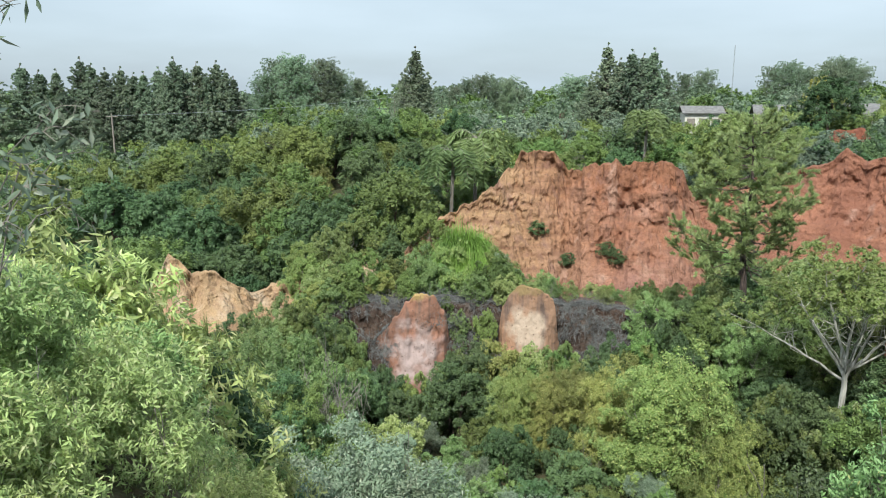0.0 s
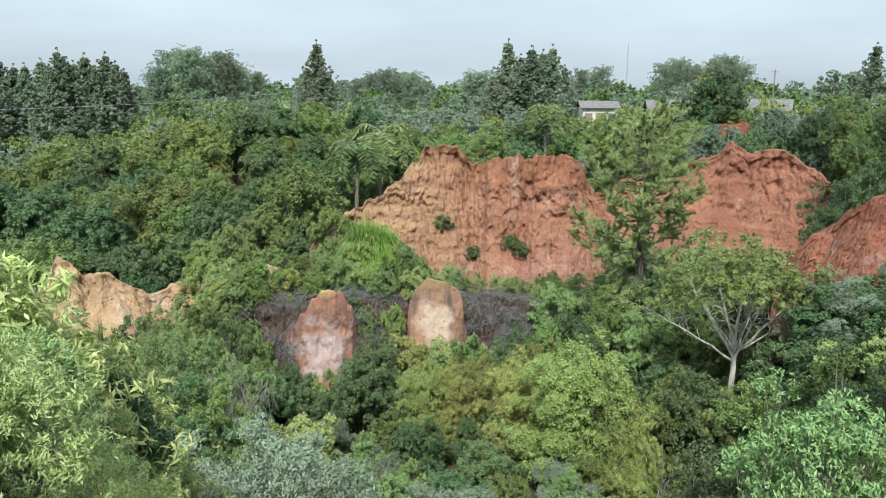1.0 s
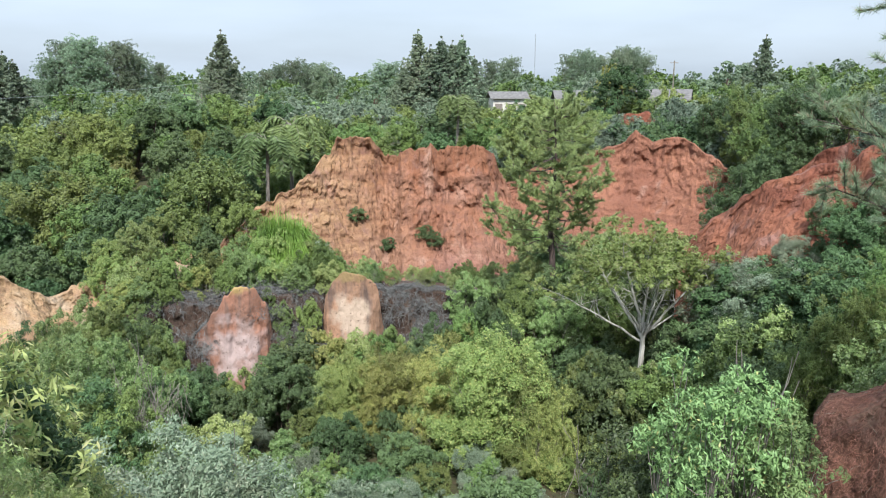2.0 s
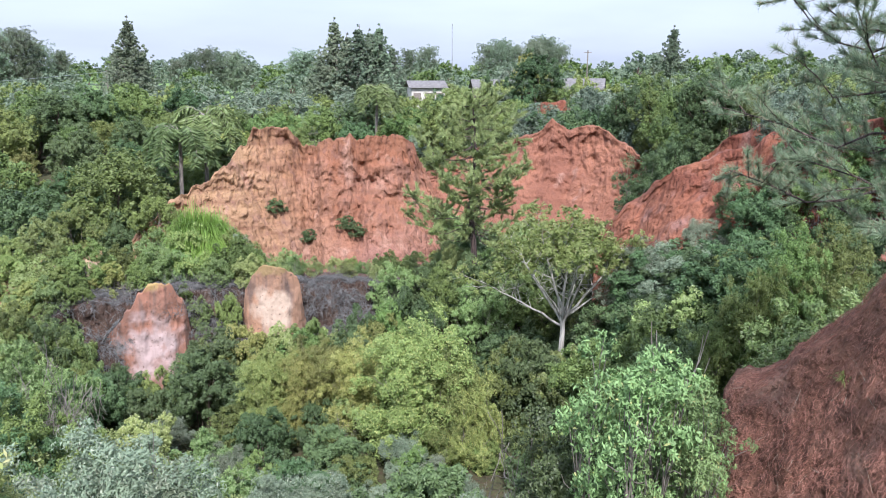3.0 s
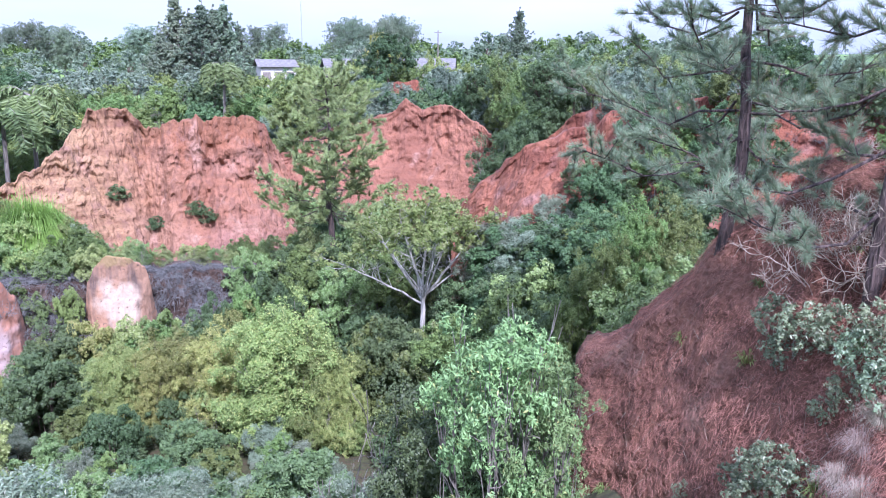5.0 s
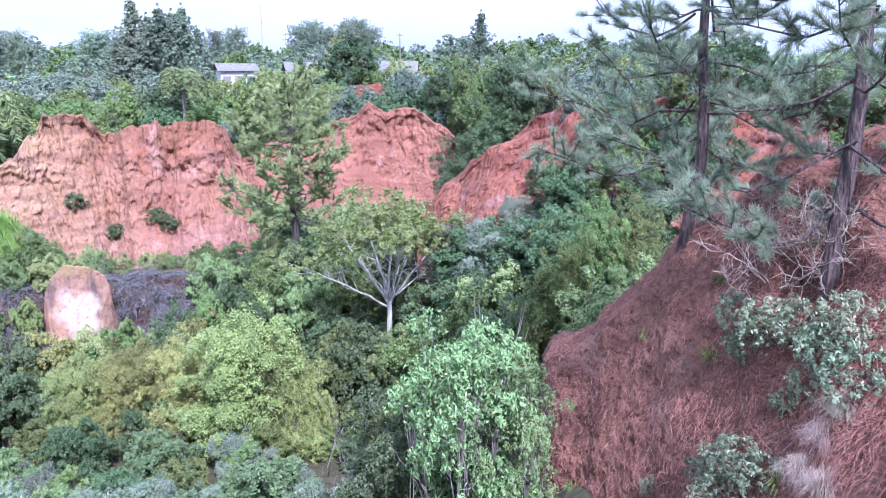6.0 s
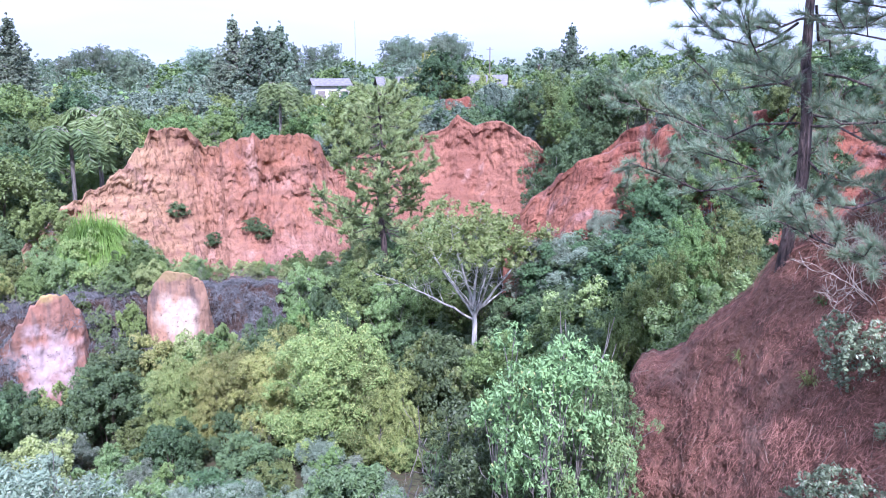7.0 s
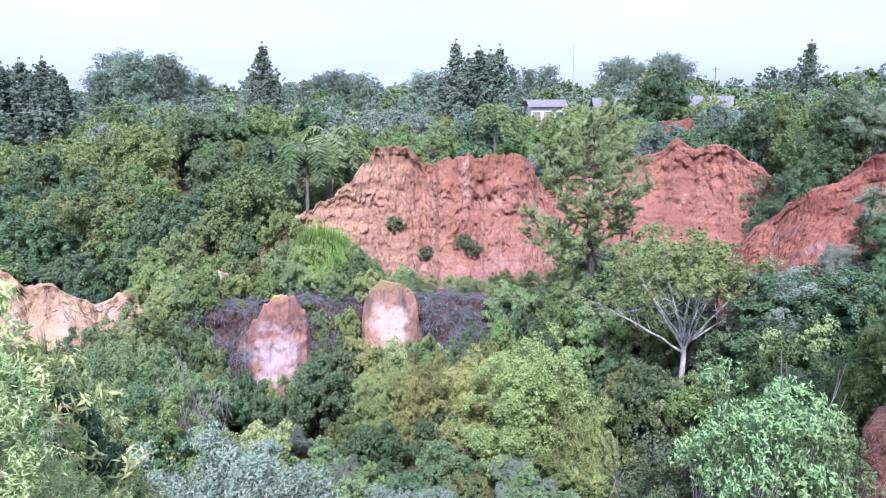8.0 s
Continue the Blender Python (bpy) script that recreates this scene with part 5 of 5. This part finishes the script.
# ---- dry growth on the banks ----
def strewn(name, surface, az0, az1, d0, d1, count, length, width, mat, label, category, seed, hang=0.0, lift=0.02):
    """Loose stems and needles lying on the ground of a stretch, or hanging down it."""
    r = np.random.default_rng(seed)
    b, e = [], []
    while len(b) < count:
        x, y = spot(r.uniform(az0, az1), r.uniform(d0, d1))
        hit = surface.ray_cast(Vector((x, y, 80)), Vector((0, 0, -1)))
        if not hit[0]:
            count -= 1
            continue
        p, n = np.array(hit[0]) + lift * np.array(hit[1]), np.array(hit[1])
        w = r.normal(size=3)
        w = unit(w - n * (w @ n) * 0.8 + np.array([0, 0, -hang]))
        b.append(p + n * 0.02 * r.random())
        e.append(p + w * length * r.uniform(0.5, 1.3) + n * lift)
    ob = new(name, soup(name, *blades(np.array(b), np.array(e), np.full(len(b), width), r), mat))
    return tagged(ob, label, category, kind="stuff")


BANK_S, MOUND_S = SURFACES[4:6]
strewn("fallen_needles", BANK_S, 42, 75, 6.8, 14.5, 70000, 0.17, 0.0045, RUST_NEEDLE, "rust-coloured pine needles strewn over the bank", "needles", 71)
strewn("fallen_twigs", BANK_S, 42, 75, 6.8, 14.5, 500, 0.4, 0.006, DRY_TAN, "thin dry twigs lying on the bank", "twigs", 72, lift=0.04)
strewn("dry_vines", MOUND_S, -3, 19, 33.5, 37, 30000, 0.45, 0.022, DRY_LEAF, "dark dry vines hanging down the bank", "vines", 73, hang=0.9, lift=0.15)
strewn("dry_vines", MOUND_S, -9, -3, 33.2, 37, 8000, 0.45, 0.02, DRY_LEAF, "dead grey creepers over the earth bank", "vines", 273, hang=0.9, lift=0.15)
strewn("dry_vines", SURFACES[7], -8.6, -4.2, 33.2, 35.5, 9000, 0.45, 0.016, DRY_LEAF, "grey hanging vines draped over the clay", "vines", 173, hang=1.2, lift=0.1)
scatter(["bush_u", "dry_a", "bush_v", "bush_x"], -12, -7.2, 33.2, 35.8, 0.75, (0.3, 0.55), "dry thickets on the bank", 274)
scatter(["dry_a"], -8.4, -4.6, 34.4, 35.6, 0.6, (0.35, 0.6), "dry thickets on the bank", 174)
scatter(["dry_a"], -1, 4.2, 33.8, 36.2, 0.6, (0.5, 0.8), "dry thickets on the bank", 74)
scatter(["dry_a"], 9.0, 18.5, 34.4, 36.6, 0.55, (0.45, 0.75), "dry thickets on the bank", 75)
scatter(["bush_u", "bush_v", "bush_z"], 17.5, 27, 34.6, 36.8, 1.2, (0.35, 0.6), "bushes along the banks", 76)
scatter(["bush_u", "bush_x", "dry_a", "bush_v"], -12, -8, 34.6, 37.5, 1.1, (0.35, 0.6), "bushes along the banks", 176)
scatter(["dry_a", "dry_a", "bush_z", "dry_a"], 36, 50, 25.5, 28.6, 0.8, (0.35, 0.7), "scrub on the red slope", 77)
scatter(["dry_a", "bush_g", "dry_a", "bush_z"], 39, 47, 28, 30.4, 0.85, (0.25, 0.5), "scrub on the red slope", 277)
scatter(["dry_a", "bush_z", "dry_a", "bush_u", "bush_z"], 44, 64, 25.8, 31, 0.95, (0.4, 0.7), "scrub on the red slope", 82)
scatter(["dry_a", "bush_z", "dry_a"], 35, 45, 26.8, 29.6, 0.9, (0.18, 0.36), "scrub on the red slope", 83)
scatter(["dry_t"], 56, 64, 10.5, 12.6, 1.2, (0.35, 0.6), "dead branches on the bank", 78)
scatter(["fern"], 43, 62, 7.5, 13, 1.0, (0.5, 1.0), "tufts on the bank", 79)

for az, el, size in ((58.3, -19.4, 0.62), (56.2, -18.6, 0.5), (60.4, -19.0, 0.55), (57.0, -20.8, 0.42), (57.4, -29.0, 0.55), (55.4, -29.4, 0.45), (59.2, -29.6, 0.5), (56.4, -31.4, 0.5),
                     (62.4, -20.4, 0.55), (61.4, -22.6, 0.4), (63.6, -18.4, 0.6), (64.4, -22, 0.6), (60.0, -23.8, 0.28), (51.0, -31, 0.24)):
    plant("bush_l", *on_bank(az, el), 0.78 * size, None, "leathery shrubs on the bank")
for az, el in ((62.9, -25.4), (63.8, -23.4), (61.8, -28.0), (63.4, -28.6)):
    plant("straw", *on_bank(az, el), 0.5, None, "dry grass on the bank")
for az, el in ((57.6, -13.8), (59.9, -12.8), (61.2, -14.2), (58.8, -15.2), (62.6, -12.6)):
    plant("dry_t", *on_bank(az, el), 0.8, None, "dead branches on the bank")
for az, d in ((7.3, 48.2), (9.6, 48.0), (12.5, 47.0), (13.2, 46.6)):
    plant("bush_z", *spot(az, d), 0.24, None, "bushes clinging to the cliff", wide=1.5)

# ---- sheds and masts ----
WALL_M = plain_material("limewashed_wall", (0.5, 0.47, 0.42), (0.62, 0.6, 0.55), 2)
ROOF_M = plain_material("weathered_fibre_roof", (0.11, 0.105, 0.105), (0.19, 0.185, 0.18), 3, 0.85)
POST_M = plain_material("grey_timber", (0.14, 0.12, 0.1), (0.26, 0.23, 0.2), 8)
STEEL_M = plain_material("galvanised_steel", (0.4, 0.4, 0.42), (0.55, 0.55, 0.57), 4, 0.45, 0.8)


def box(sx, sy, sz, cx=0, cy=0, cz=0, bevel=0.02):
    bm = bmesh.new()
    bmesh.ops.create_cube(bm, size=1)
    bmesh.ops.scale(bm, vec=(sx, sy, sz), verts=bm.verts)
    bmesh.ops.bevel(bm, geom=bm.edges[:], offset=bevel, segments=1, affect="EDGES")
    bmesh.ops.translate(bm, vec=(cx, cy, cz), verts=bm.verts)
    me = bpy.data.meshes.new("box")
    bm.to_mesh(me)
    bm.free()
    return me


def shed(az, d, long, deep, eave, label, turn=0.0):
    """A long low shed: walls, a pitched corrugated roof, door and windows."""
    ob = tagged(new("shed"), label, "shed", "sheds on the plateau")
    w = box(long, deep, eave, 0, 0, eave / 2)
    w.materials.append(WALL_M)
    part("wall", w, ob)
    rise, over = deep * 0.2, 0.4
    for s in (-1, 1):
        n = int(long / 0.35)
        V, F = [], []
        for i in range(n * 2 + 1):
            x = -long / 2 - over + (long + 2 * over) * i / (n * 2)
            up = 0.04 * (i % 2)
            for y, z in ((s * (deep / 2 + over), eave - 0.08), (0, eave + rise)):
                V += [(x, y, z + up + 0.06), (x, y, z + up)]
        for i in range(n * 2):
            k = i * 4
            F += [(k, k + 4, k + 6, k + 2), (k + 1, k + 3, k + 7, k + 5), (k, k + 1, k + 5, k + 4)]
        part("roof", soup("roof", np.array(V), F, ROOF_M), ob)
    for i in range(3):
        f = box(1.0, 0.08, 0.9, -long / 3 + i * long / 3, -deep / 2 - 0.02, eave * 0.6)
        f.materials.append(POST_M)
        part("window", f, ob)
    x, y = spot(az, d)
    ob.matrix_basis = pose(x, y, EYE + d * math.tan(radians(-0.72)) - eave - 1.2, 0, 0, -az + turn)
    return ob


shed(24.4, 96, 7.5, 5.0, 3.0, "long grey-roofed shed among the trees", 8)
shed(28.6, 98, 10.0, 6.0, 3.0, "low shed with a pale fibre-cement roof", -5)
shed(18.6, 104, 4.5, 4.0, 2.8, "small shed with a weathered grey roof", 10)


def mast(az, d, top_el, label):
    x, y = spot(az, d)
    z = floor_at(x, y)
    h = EYE + d * math.tan(radians(top_el)) - z
    ob = tagged(new("radio_mast"), label, "mast")
    legs = [[(0.16 * math.cos(a), 0.16 * math.sin(a), -0.3, 0.03), (0.1 * math.cos(a), 0.1 * math.sin(a), h, 0.025)] for a in (0.5, 2.6, 4.7)]
    for lg in legs:
        part("leg", soup("leg", *tubes([lg], 4), STEEL_M), ob)
    rungs = []
    for i in range(int(h / 0.9)):
        f, g = i * 0.9 / h, (i + 1) * 0.9 / h
        for k in range(3):
            p, q = np.array(legs[k]), np.array(legs[(k + 1) % 3])
            a_, b_ = p[0] + (p[1] - p[0]) * f, q[0] + (q[1] - q[0]) * min(1, g)
            rungs.append([(*a_[:3], 0.012), (*b_[:3], 0.012)])
    part("bracing", soup("bracing", *tubes(rungs, 3), STEEL_M), ob)
    ob.matrix_basis = pose(x, y, z)


mast(20.55, 210, 3.2, "thin lattice radio mast above the trees")


def pole_line():
    """Timber poles with a cable along the edge of the wood."""
    ends = []
    for az, d, el in ((-23.4, 112, -1.4), (-3.6, 150, -0.2), (30.4, 150, 1.3)):
        x, y = spot(az, d)
        z = floor_at(x, y)
        h = EYE + d * math.tan(radians(el)) - z
        ob = tagged(new("utility_pole"), "weathered timber utility pole", "pole", "utility poles")
        part("post", soup("post", *tubes([[(0, 0, -0.4, 0.14), (0, 0, h / 2, 0.125), (0, 0, h, 0.11)]], 8), POST_M), ob)
        cross = box(1.6, 0.1, 0.12, 0, 0, h - 0.4)
        cross.materials.append(POST_M)
        part("crossarm", cross, ob)
        ob.matrix_basis = pose(x, y, z)
        ends.append((x, y, z + h - 0.3))
    a, b = np.array(ends[0]), np.array(ends[1])
    line = [(*(a + (b - a) * f - np.array([0, 0, 4 * 0.5 * f * (1 - f)])), 0.025) for f in np.linspace(0, 1, 16)]
    tagged(new("cable", soup("cable", *tubes([line], 4), STEEL_M)), "thin overhead cable between two poles", "cable")


pole_line()


# ---- overhanging sprig beside the path ----
def sprig():
    """A loose shrub close by: thin arching shoots with long narrow leaves."""
    r = np.random.default_rng(91)
    lines, c, n, foot = [], [], [], np.array(at(-38.5, 3.4, -34))
    for az, d, el, up in ((-28.6, 3.1, 5.5, 0.3), (-30.2, 3.0, 3.0, 0.25), (-24.6, 3.2, -1.2, 0.5), (-26.4, 3.0, -2.4, 0.35), (-24.4, 3.3, -4.4, 0.5), (-26.6, 2.9, -6.6, 0.55), (-25.2, 3.1, -8.6, 0.6), (-28.8, 3.0, -4.8, 0.4), (-29.5, 2.8, -9.0, 0.4), (-31, 2.9, -1.0, 0.3)):
        e = np.array(at(az, d, el))
        b = foot + r.normal(size=3) * 0.1
        mid = np.array([foot[0] * 0.45 + e[0] * 0.55, foot[1] * 0.45 + e[1] * 0.55, e[2] + up * 0.55])
        q = [(1 - f) ** 2 * b + 2 * f * (1 - f) * mid + f * f * e + r.normal(size=3) * 0.008 for f in np.linspace(0, 1, 16)]
        lines.append([(*v, 0.0055 * (1 - 0.8 * i / 15)) for i, v in enumerate(q)])
        for i in range(7, 16):
            for _ in range(2):
                w = unit(r.normal(size=3) + (q[i] - q[i - 1]) * 6)
                s = q[i] + w * r.uniform(0.03, 0.09)
                lines.append([(*q[i], 0.0016), (*((q[i] + s) / 2), 0.0013), (*s, 0.001)])
                for _ in range(2):
                    c.append(s + r.normal(size=3) * 0.022)
                    n.append(unit(r.normal(size=3) + np.array([0, 0, 0.7])))
    crown = leaves(np.array(c), np.array(n), 0.075, 0.021, 0.35, r)
    ob = planted("sprig", lines, BARK_GREY, crown, LEAF_GREY, "loose shrub with arching shoots and narrow olive leaves", "shrub")


sprig()
